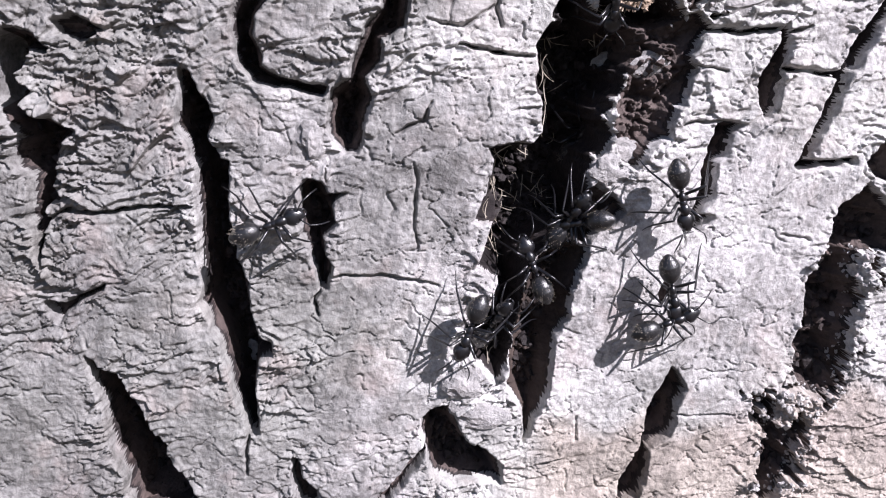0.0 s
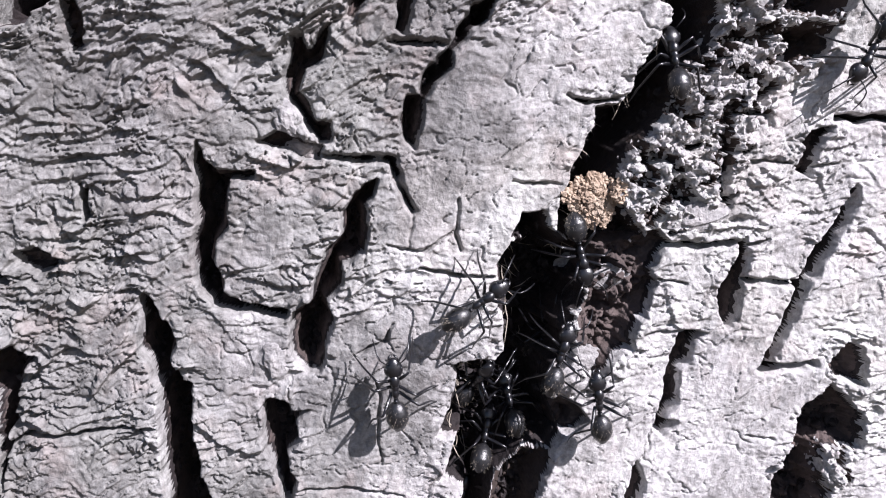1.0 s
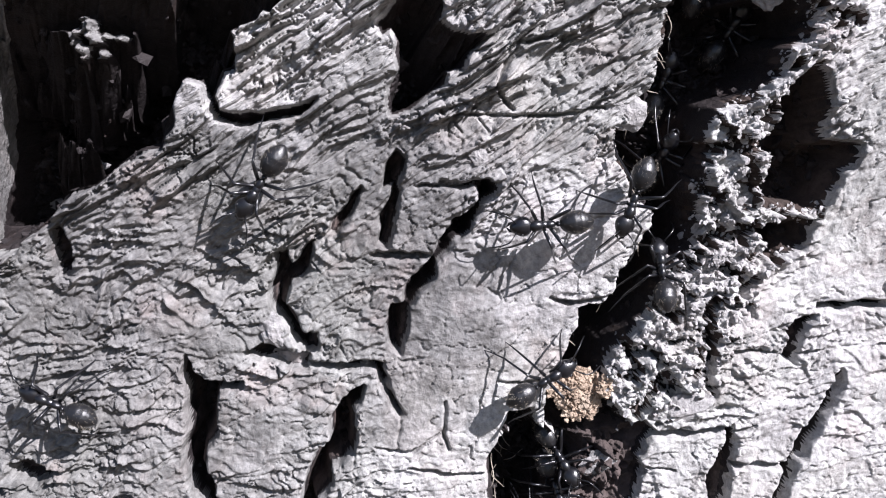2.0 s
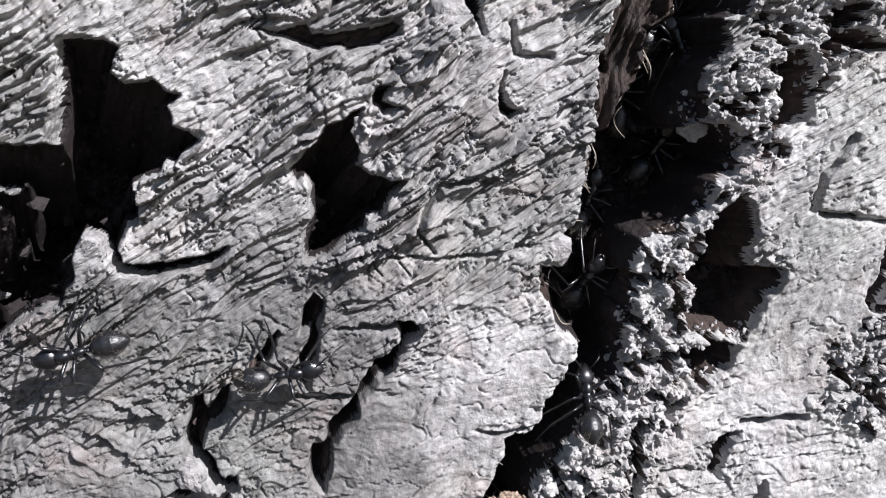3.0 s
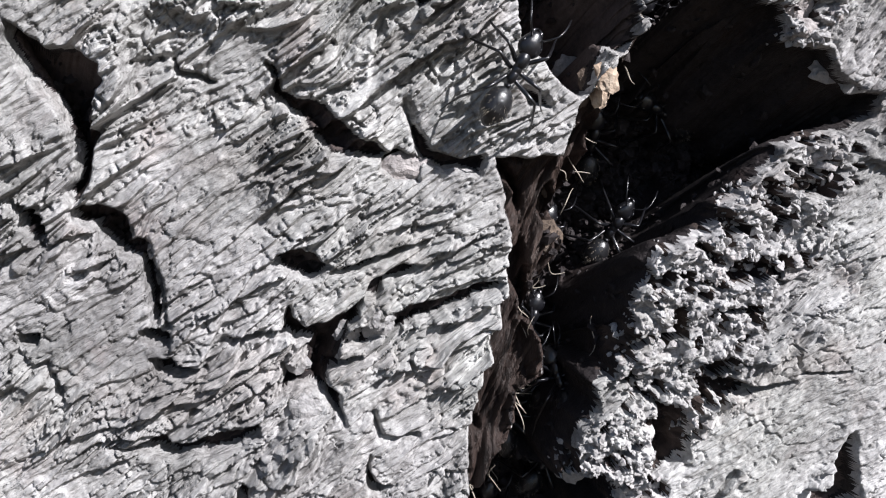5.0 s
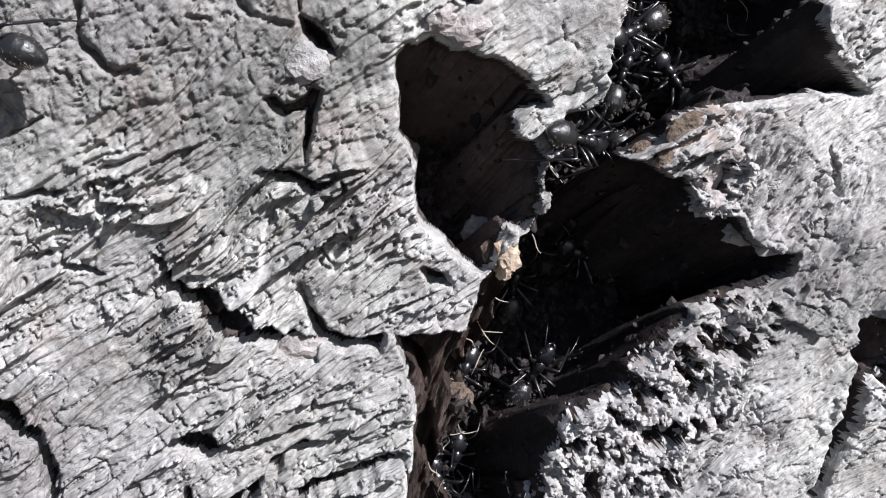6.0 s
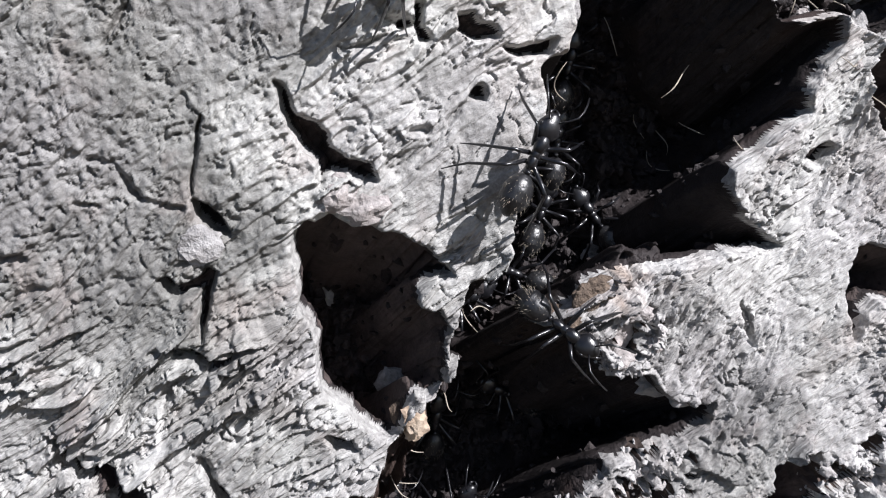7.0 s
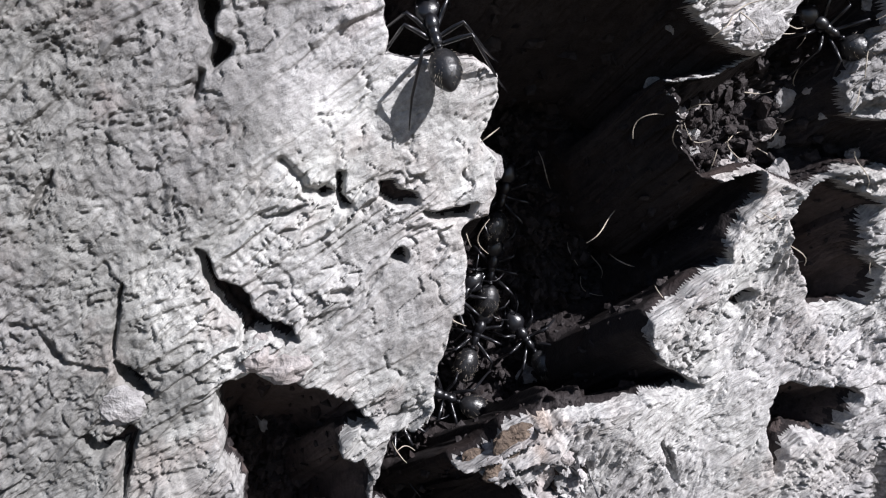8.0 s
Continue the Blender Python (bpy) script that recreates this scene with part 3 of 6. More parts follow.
# Tapering clefts: depth, then points with the cleft's width there, in mm.
CLEFTS = []


def cleft(depth, *line):
    CLEFTS.append((depth, line))


cleft(5, (61.9, 26.1, 1.2), (60, 23.2, 1.7), (57.9, 18.8, 1.2), (56.1, 15.1, 1.6), (54.3, 11.3, 0.9), (52.8, 8.1, 1.7))
cleft(4, (52.8, 8.1, 1.1), (57, 7.7, 0.8), (60.3, 7.9, 0.6))
cleft(3, (-5.9, 43.1, 0.7), (-3.2, 42.3, 0.7), (3.2, 41.3, 0.9))
cleft(3, (3.2, 41.3, 0.9), (3.6, 38.3, 0.9), (5.2, 35.1, 0.4))
cleft(5, (7.6, 49.6, 1), (8.6, 51.5, 1.9), (10.4, 53.3, 1.9), (11.5, 54.9, 0.9), (13.5, 57.2, 1.6), (15.4, 59.1, 2), (17.6, 61, 0.9), (19, 63.5, 1.6))
cleft(3, (12.9, 64.7, 0.4), (15.7, 64.1, 0.7), (19.1, 64, 0.6))
cleft(2.5, (4.6, 56.4, 0.5), (10.9, 55.5, 0.5))
cleft(4, (47.1, 38, 1), (46.8, 35.3, 1.2), (46.4, 30.7, 0.6))
cleft(3, (63, 42.5, 0.7), (67, 41.9, 0.9), (71.8, 41.8, 0.7))
cleft(3, (38.4, 27.3, 0.6), (43.9, 26.6, 0.7), (49.1, 26.8, 0.5))
cleft(3, (50.3, 21.4, 0.6), (57.6, 20, 0.6))
cleft(5, (50.3, 24.7, 0.7), (48.7, 21.6, 2), (47.8, 18.5, 1.3), (47.2, 15.4, 0.6))
cleft(4, (59.7, 21.1, 0.9), (62.1, 25.8, 1.5), (64.5, 29.5, 1.6), (65.8, 32.5, 0.7))
cleft(2.5, (14.1, 120.2, 0.6), (13.9, 118.1, 0.4), (14.2, 116.2, 0.4), (14, 113.6, 0.3), (14.1, 111.4, 0.3))
cleft(2, (-0.4, 111.2, 0.3), (0.4, 109.9, 0.3), (1.9, 109.7, 0.5), (2.4, 107.9, 0.4), (2.6, 105.5, 0.2))
cleft(2, (18, 91.8, 0.3), (20, 94.4, 0.4), (21.1, 95.5, 0.4), (23.3, 98, 0.3))
cleft(3, (17.8, 107.9, 0.2), (19.6, 108.8, 0.5), (22, 109, 0.6), (25.5, 108.6, 0.6))
cleft(2, (33.4, 97.3, 0.3), (33.7, 94.2, 0.4), (37.8, 93.5, 0.3))
cleft(2, (11.5, 99.1, 0.4), (13.6, 100.6, 0.4), (15, 101.9, 0.3))
cleft(3, (72, 71, 0.4), (76.8, 70, 0.6), (82.1, 68.4, 0.4))
cleft(2.5, (71.2, 71.6, 0.5), (72.6, 76.2, 0.8), (73.7, 77.1, 0.6), (75.6, 80.3, 0.6))
cleft(1.5, (27.1, 148, 0.2), (28.3, 149.1, 0.3), (29.5, 149.9, 0.3), (31.1, 150.4, 0.3), (33, 150.2, 0.2))
cleft(2, (26.9, 159.5, 0.3), (26.4, 156.4, 0.5), (27.3, 155.1, 0.5), (28.2, 153.7, 0.3), (30.8, 153.2, 0.2))
cleft(2, (41.5, 130.8, 0.2), (42.1, 128.9, 0.5))
cleft(2.5, (63.7, 172.4, 0.2), (64.7, 170.7, 0.4), (66, 169.5, 0.8), (67, 169, 1), (68.2, 168.6, 0.3))
cleft(2, (58.1, 180.8, 0.4), (57.4, 178.8, 0.3))
cleft(1.5, (38.2, 161.1, 0.2), (40.3, 159.9, 0.3), (41, 158.4, 0.4), (41.6, 156.7, 0.3), (45.2, 155.4, 0.2))
cleft(2, (66.1, 159.3, 0.4), (67.7, 159.3, 0.2))
cleft(1.5, (70, 159.8, 0.2), (72.9, 161.6, 0.3), (73.8, 162, 0.2))

# Thin cracks: depth, then points.
CRACKS = []


def crack(depth, *line):
    CRACKS.append((depth, line))


crack(2.5, (-27.7, -24.9), (-28.3, -27.6), (-28.4, -31))
crack(2, (-15.3, -4.5), (-16.6, -6), (-16.1, -8.3))
crack(2.5, (-50.9, 7.7), (-48.4, 8.6), (-42.5, 8.4), (-38, 8.9), (-31.7, 8.2))
crack(3, (5, 27), (9.2, 26.4), (11.8, 25.3), (15.1, 25.1))
crack(2.5, (38.8, 27), (45.5, 27), (51, 26.3), (53, 27))
crack(3, (50.5, 21.2), (53.7, 20.6), (57.4, 20))
crack(2, (37.4, 22.3), (41.7, 21.5))
crack(2, (35.9, 14.7), (41.9, 14.9))
crack(1.5, (50.3, -1.5), (55, -2.9))
crack(1.5, (-14.4, -2.9), (-5.9, -3.4), (1, -5))
crack(1, (-1.4, 12.1), (-1.9, 6.8), (-2.1, 0.5))
crack(1.5, (34.8, -28.2), (44.1, -29.6))
crack(1, (19.8, -27), (19.7, -30.7))
crack(1.5, (-3.7, 16.1), (0.2, 18), (1.4, 20.2))
crack(1.2, (1.7, 30.9), (6, 29.2), (10.6, 31.8))
crack(3, (26.3, 48.2), (29.2, 46.9), (32.6, 46.9))
crack(2.5, (48, 37.9), (56.3, 37))
crack(2.5, (56.7, 36.6), (63.1, 36.1))
crack(1.5, (11.1, 36), (10.8, 31.5), (11.3, 29.1))
crack(1.5, (18.3, 37.6), (22.7, 36.7), (24.9, 36.5))
crack(2, (15.6, 72.6), (26.2, 71.6), (38.2, 71.5))
crack(2, (3.9, 56.2), (9.5, 55.2))
crack(2.5, (10.4, 64.5), (16.6, 63.7), (18.9, 64.5))
crack(2, (32.1, 92.2), (31.6, 90.3), (32.7, 88.6))
crack(2, (27.9, 80.9), (23.9, 80.3), (20.6, 75.6), (22.9, 72.7))
crack(3, (84.6, 91.8), (90.8, 91.3))
crack(2, (84.6, 92.9), (85.3, 95.6), (87.5, 97.3))
crack(2, (16.5, 143.6), (18.5, 143.8), (20.6, 143.8), (22.9, 143.3))
crack(2, (19.8, 137.8), (20.2, 136.4), (22.1, 135.8), (23.5, 134.9))
crack(1.5, (18.5, 149.3), (21.7, 150.2))
crack(2, (100.1, 135.5), (101.4, 131.4), (102.2, 129.6))
crack(2, (88.5, 137), (89, 135.1), (87.8, 133.5))
crack(1.5, (61.6, 167.4), (64.2, 167.8), (65.6, 168.2))
crack(1.5, (48.1, 163.4), (47.2, 160.3), (46.2, 156.7))
crack(1.5, (35.9, 157.2), (38.1, 156.6))
crack(1.2, (41.3, 170.2), (43.2, 172.5), (44.7, 174.2))
crack(1.5, (100.8, 134.5), (102, 131.9), (102.3, 129.6))

# Stretches of bark that are crumbly, smooth, pitted or steeply wrinkled.
ZONES = []


def zone(kind, *outline):
    ZONES.append((kind, outline))


zone("crumbs", (47.7, 58.4), (42.5, 54.6), (41.4, 50.5), (39.4, 45.7), (34.1, 38.8), (31.7, 36.0), (33.1, 29.1), (38.5, 30.2), (45.5, 30.3), (47.8, 37.7), (50.1, 44.1), (55.4, 48.8), (60.7, 52.0), (61.3, 57.6))
zone("crumbs", (61.0, 101.4), (60.1, 92.3), (55.7, 84.7), (49.7, 78.5), (50.2, 74.8), (46.1, 65.8), (42.1, 60.4), (39.5, 54.6), (40.4, 44.5), (52.1, 42.1), (56.4, 52.2), (61.2, 60.2), (57.5, 67.0), (61.4, 76.8), (66.7, 82.6), (73.4, 87.4), (77.1, 91.1), (80.6, 99.5), (79.0, 103.5), (63.1, 104.9))
zone("crumbs", (90.8, 119.2), (81.4, 116.6), (76.4, 113.4), (68.6, 109.9), (66.9, 104.0), (62.3, 97.1), (58.4, 90.5), (54.3, 83.8), (53.1, 77.8), (63.3, 75.4), (69.7, 82.7), (72.2, 89.2), (78.2, 91.0), (79.1, 96.8), (81.4, 102.2), (85.8, 108.5), (95.9, 115.2))
zone("crumbs", (55.2, -14.3), (53.0, -21.1), (54.1, -25.7), (46.2, -25.8), (47.7, -41.9), (56.8, -43.0), (58.7, -29.0), (64.2, -18.6), (65.5, -3.2), (59.7, -2.7))
zone("crumbs", (74.2, 53.0), (81.5, 56.7), (87.8, 62.1), (88.8, 45.2), (83.2, 37.4), (74.4, 42.7))
zone("crumbs", (87.2, 120.4), (83.7, 119.0), (78.1, 115.9), (71.5, 113.1), (84.5, 110.0), (94.6, 114.4), (96.1, 117.0))
zone("crumbs", (106.1, 112.6), (109.8, 113.3), (118.6, 116.7), (119.0, 102.6), (106.1, 105.7))
zone("smooth", (-12.3, 10.9), (-3.5, 19.1), (6.4, 25.7), (14.5, 24.5), (11.1, 13.7), (6.3, 7.9), (2.6, -2.8), (0.8, -21.1), (-7.1, -29.0), (-18.3, -27.8), (-16.6, -10.8), (-12.7, -1.5))
zone("smooth", (20.8, -4.4), (34.4, 12.0), (50.1, 20.1), (63.7, 19.2), (58.0, -2.6), (53.8, -21.2), (43.8, -34.8), (35.1, -41.4), (15.9, -39.1), (16.3, -22.7))
zone("smooth", (8.2, 48.6), (16.5, 56.3), (28.7, 59.6), (38.8, 59.0), (36.5, 52.2), (29.0, 45.7), (25.0, 36.6), (23.2, 29.3), (15.5, 26.9), (5.2, 27.9), (2.6, 31.9), (6.1, 40.3))
zone("smooth", (62.9, 76.6), (73.5, 86.0), (86.2, 90.8), (87.1, 74.7), (82.1, 63.0), (78.3, 52.2), (72.6, 44.8), (61.9, 50.3), (62.0, 60.0), (67.5, 65.4))
zone("smooth", (71.2, 83.2), (79.0, 90.8), (96.5, 99.5), (96.9, 87.3), (86.8, 74.0), (83.6, 70.6), (64.8, 75.0))
zone("smooth", (62.6, 186.6), (75.1, 185.3), (75.5, 180.2), (84.0, 178.7), (83.9, 171.9), (82.6, 164.1), (79.1, 163.5), (74.2, 169.8), (66.7, 169.8), (60.6, 174.3))
zone("smooth", (64.0, 151.9), (73.0, 159.8), (80.2, 162.8), (78.5, 152.9), (75.0, 147.4), (69.2, 138.8), (65.8, 148.5))
zone("steep", (84.1, 130.3), (90.5, 140.6), (101.5, 140.0), (108.8, 153.0), (114.5, 157.5), (114.9, 139.2), (111.8, 126.4), (103.3, 115.5), (92.1, 117.8), (95.7, 123.4))
zone("steep", (86.8, 144.4), (100.8, 141.0), (98.5, 148.1), (108.5, 153.5), (115.7, 162.3), (117.8, 153.9), (118.6, 147.2), (127.6, 145.5), (128.0, 137.1), (114.5, 138.4), (113.8, 125.5), (88.4, 131.1))
zone("spur", (78.2, 138.9), (81.5, 140.3), (84.5, 140.0), (87.0, 144.1), (91.7, 141.9), (91.1, 132.4), (84.7, 134.4), (80.1, 134.4))
zone("pitted", (30.3, 170.4), (54.6, 167.6), (55.7, 161.5), (55.0, 150.4), (52.8, 143.4), (42.8, 141.7), (33.4, 142.3), (24.0, 145.0))
zone("pitted", (43.1, 188.5), (58.4, 187.0), (56.2, 177.5), (58.8, 166.6), (55.9, 155.8), (35.9, 158.3))
zone("perch", (-35.7, 89.6), (-26.4, 88.2), (-23.4, 88.3), (-22.3, 86.1), (-23.7, 83.7), (-27, 82.8), (-27.7, 85), (-30.2, 87.4), (-36, 88.4))
zone("perch", (-32.8, 76.7), (-29, 77), (-28.8, 75.3), (-31.9, 75.3))
zone("perch", (26.6, 23.5), (29, 25.2), (32.5, 25.6), (33.6, 21), (31.5, 19.7), (28.4, 20.8))
zone("perch", (21.6, 17.2), (24.8, 18.9), (27.8, 17.7), (29.4, 14.6), (28, 13.1), (24.5, 14.4))
zone("perch", (62.9, 133.5), (64.3, 133.2), (64.4, 131.6), (63.1, 131.5))
zone("perch", (23.6, 9.6), (25.6, 10.2), (26.8, 7), (24.4, 5.6))
zone("perch", (18.2, 28.6), (20.2, 31.3), (22, 30.5), (20.1, 27))
zone("rough", (-39, 74.6), (-9.7, 72.5), (-3.2, 66.9), (-2.1, 58.8), (-9.8, 57.5), (-11.5, 49.9), (-21.7, 46.6), (-29.3, 34.1), (-49.1, 30.1))
zone("rough", (-52.4, 37.3), (-31.3, 36.2), (-31.2, 26.5), (-33.2, 16.5), (-31.5, 7.4), (-33.9, 0.5), (-59.4, 0))
zone("brown", (83.2, 142), (85.4, 143.7), (87.6, 144.5), (90.3, 143.7), (87.7, 141.2), (85.7, 139.7), (84.4, 137.5), (83.4, 136.5), (82.8, 139.1))
zone("crumbs", (84.1, 137.6), (86.3, 139), (89.3, 137.8), (89.5, 135.3), (88.4, 131.6), (86.4, 130.5), (83.3, 131.4), (83.4, 134.6))


# ---- relief ----
STEP = 0.172
FRONT = (-72.0, 70.0, -49.0, 194.0)  # the leaning stretch of bark that is finely modelled, mm
RADIUS = 165.0                        # the trunk's rounded sides
FLAT = (-75.0, 165.0)


def hashed(i, j, seed):
    n = i.astype(np.uint32) * np.uint32(374761393) + j.astype(np.uint32) * np.uint32(668265263) + np.uint32(seed * 144665 + 7)
    n = (n ^ (n >> np.uint32(13))) * np.uint32(1274126177)
    n ^= n >> np.uint32(16)
    return n.astype(np.float32) / np.float32(4294967296.0)


def perlin(x, y, seed):
    x, y = np.asarray(x, np.float32), np.asarray(y, np.float32)
    fx, fy = np.floor(x), np.floor(y)
    i, j = fx.astype(np.int32), fy.astype(np.int32)
    dx, dy = x - fx, y - fy

    def corner(a, b):
        angle = hashed(i + a, j + b, seed) * np.float32(2 * math.pi)
        return np.cos(angle) * (dx - a) + np.sin(angle) * (dy - b)

    u, v = dx * dx * (3 - 2 * dx), dy * dy * (3 - 2 * dy)
    low = corner(0, 0) * (1 - u) + corner(1, 0) * u
    high = corner(0, 1) * (1 - u) + corner(1, 1) * u
    return (low * (1 - v) + high * v) * 1.5


def lumps(x, y, seed):
    """Cells with rounded tops: the height over the cell's rim, and the cell's own random number and tilt."""
    fx, fy = np.floor(x), np.floor(y)
    best = np.full(x.shape, 9.0, np.float32)
    second = np.full(x.shape, 9.0, np.float32)
    own = np.zeros(x.shape, np.float32)
    tilt = np.zeros(x.shape, np.float32)
    for a in (-1, 0, 1):
        for b in (-1, 0, 1):
            i, j = (fx + a).astype(np.int32), (fy + b).astype(np.int32)
            d = np.hypot(fx + a + 0.1 + 0.8 * hashed(i, j, seed) - x, fy + b + 0.1 + 0.8 * hashed(i, j, seed + 1) - y)
            near = d < best
            second = np.where(near, best, np.minimum(second, d))
            own = np.where(near, hashed(i, j, seed + 2), own)
            tilt = np.where(near, (x - fx - a - 0.5) * (hashed(i, j, seed + 3) - 0.5) + (y - fy - b - 0.5) * (hashed(i, j, seed + 4) - 0.5), tilt)
            best = np.where(near, d, best)
    dome = np.sqrt(np.clip(1 - (best / 0.72) ** 2, 0, 1))
    return dome ** 0.45 * np.clip((second - best) * 5, 0, 1) ** 0.5, own, tilt


def inside(x, z, outline):
    """How far each place lies within a closed outline (negative outside), mm."""
    near = np.full(x.shape, 1e9, np.float32)
    within = np.zeros(x.shape, bool)
    for (ax, az), (bx, bz) in zip(outline, outline[1:] + outline[:1]):
        ex, ez = bx - ax, bz - az
        t = np.clip(((x - ax) * ex + (z - az) * ez) / max(ex * ex + ez * ez, 1e-6), 0, 1)
        near = np.minimum(near, (x - ax - t * ex) ** 2 + (z - az - t * ez) ** 2)
        if abs(ez) > 1e-6:
            within ^= ((az > z) != (bz > z)) & (x < (z - az) / ez * ex + ax)
    return np.where(within, 1, -1) * np.sqrt(near)


def along(x, z, line):
    """How far each place lies within a line of changing width (negative outside), mm."""
    best = np.full(x.shape, -1e9, np.float32)
    for (ax, az, aw), (bx, bz, bw) in zip(line, line[1:]):
        ex, ez = bx - ax, bz - az
        t = np.clip(((x - ax) * ex + (z - az) * ez) / max(ex * ex + ez * ez, 1e-6), 0, 1)
        best = np.maximum(best, (aw + t * (bw - aw)) / 2 - np.hypot(x - ax - t * ex, z - az - t * ez))
    return best


def ease(t):
    t = np.clip(t, 0, 1)
    return t * t * (3 - 2 * t)


def axis(fine_low, fine_high, low, high, coarse):
    """Coordinates, fine in the middle and coarser and coarser towards both ends."""
    middle = np.arange(fine_low, fine_high + STEP / 2, STEP)
    ends = []
    for start, end in ((middle[-1], high), (middle[0], low)):
        run, at, step = [], start, STEP
        sign = 1 if end > start else -1
        while sign * (end - at) > coarse * 1.5:
            step = min(step * 1.35, coarse)
            at += sign * step
            run.append(at)
        run.append(end)
        ends.append(run)
    return np.array(ends[1][::-1] + list(middle) + ends[0], np.float64)


ROUND = math.pi * RADIUS + (FLAT[1] - FLAT[0])


def lean(z):
    """How far the finely modelled stretch leans east at a height, mm."""
    return np.interp(z, (-1000, -45, 36, 91, 142, 191, 1200), (3, 3, 19, 37, 65, 88, 88))


S = axis(FRONT[0], FRONT[1], (FLAT[0] + FLAT[1]) / 2 - ROUND, (FLAT[0] + FLAT[1]) / 2 + ROUND, 6.0)
V = axis(FRONT[2], FRONT[3], -1000.0, 1600.0, 9.0)
ACROSS, Z = np.meshgrid(S.astype(np.float32), V.astype(np.float32))
X = ACROSS + lean(V).astype(np.float32)[:, None]


def patch_of(x_low, x_high, z_low, z_high):
    """The rows and columns of the relief that cover a rectangle, mm."""
    shifts = lean(np.linspace(z_low, z_high, 9))
    a, b = np.searchsorted(S, (x_low - shifts.max(), x_high - shifts.min()))
    c, d = np.searchsorted(V, (z_low, z_high))
    return slice(c, max(d, c + 1)), slice(a, max(b, a + 1))


def windowed(outline, margin):
    xs, zs = [p[0] for p in outline], [p[1] for p in outline]
    return patch_of(min(xs) - margin, max(xs) + margin, min(zs) - margin, max(zs) + margin)


def swell(x, z):
    """The slow swelling of the trunk under the bark's detail, mm outwards."""
    ridge = np.interp(z, (-60, 0, 60, 100, 150, 200), (14, 22, 42, 55, 85, 102)).astype(np.float32)
    west = np.clip(ridge - x, 0, 75)
    fall = 0.0005 * west * west * (1 - ease((z - 50) / 40)) + 3.2 * ease((x - ridge - 12) / 18) * ease((z - 105) / 20)
    return np.interp(z, (-50, 50, 90, 200), (-0.8, -0.8, 2.2, 2.2)).astype(np.float32) - fall


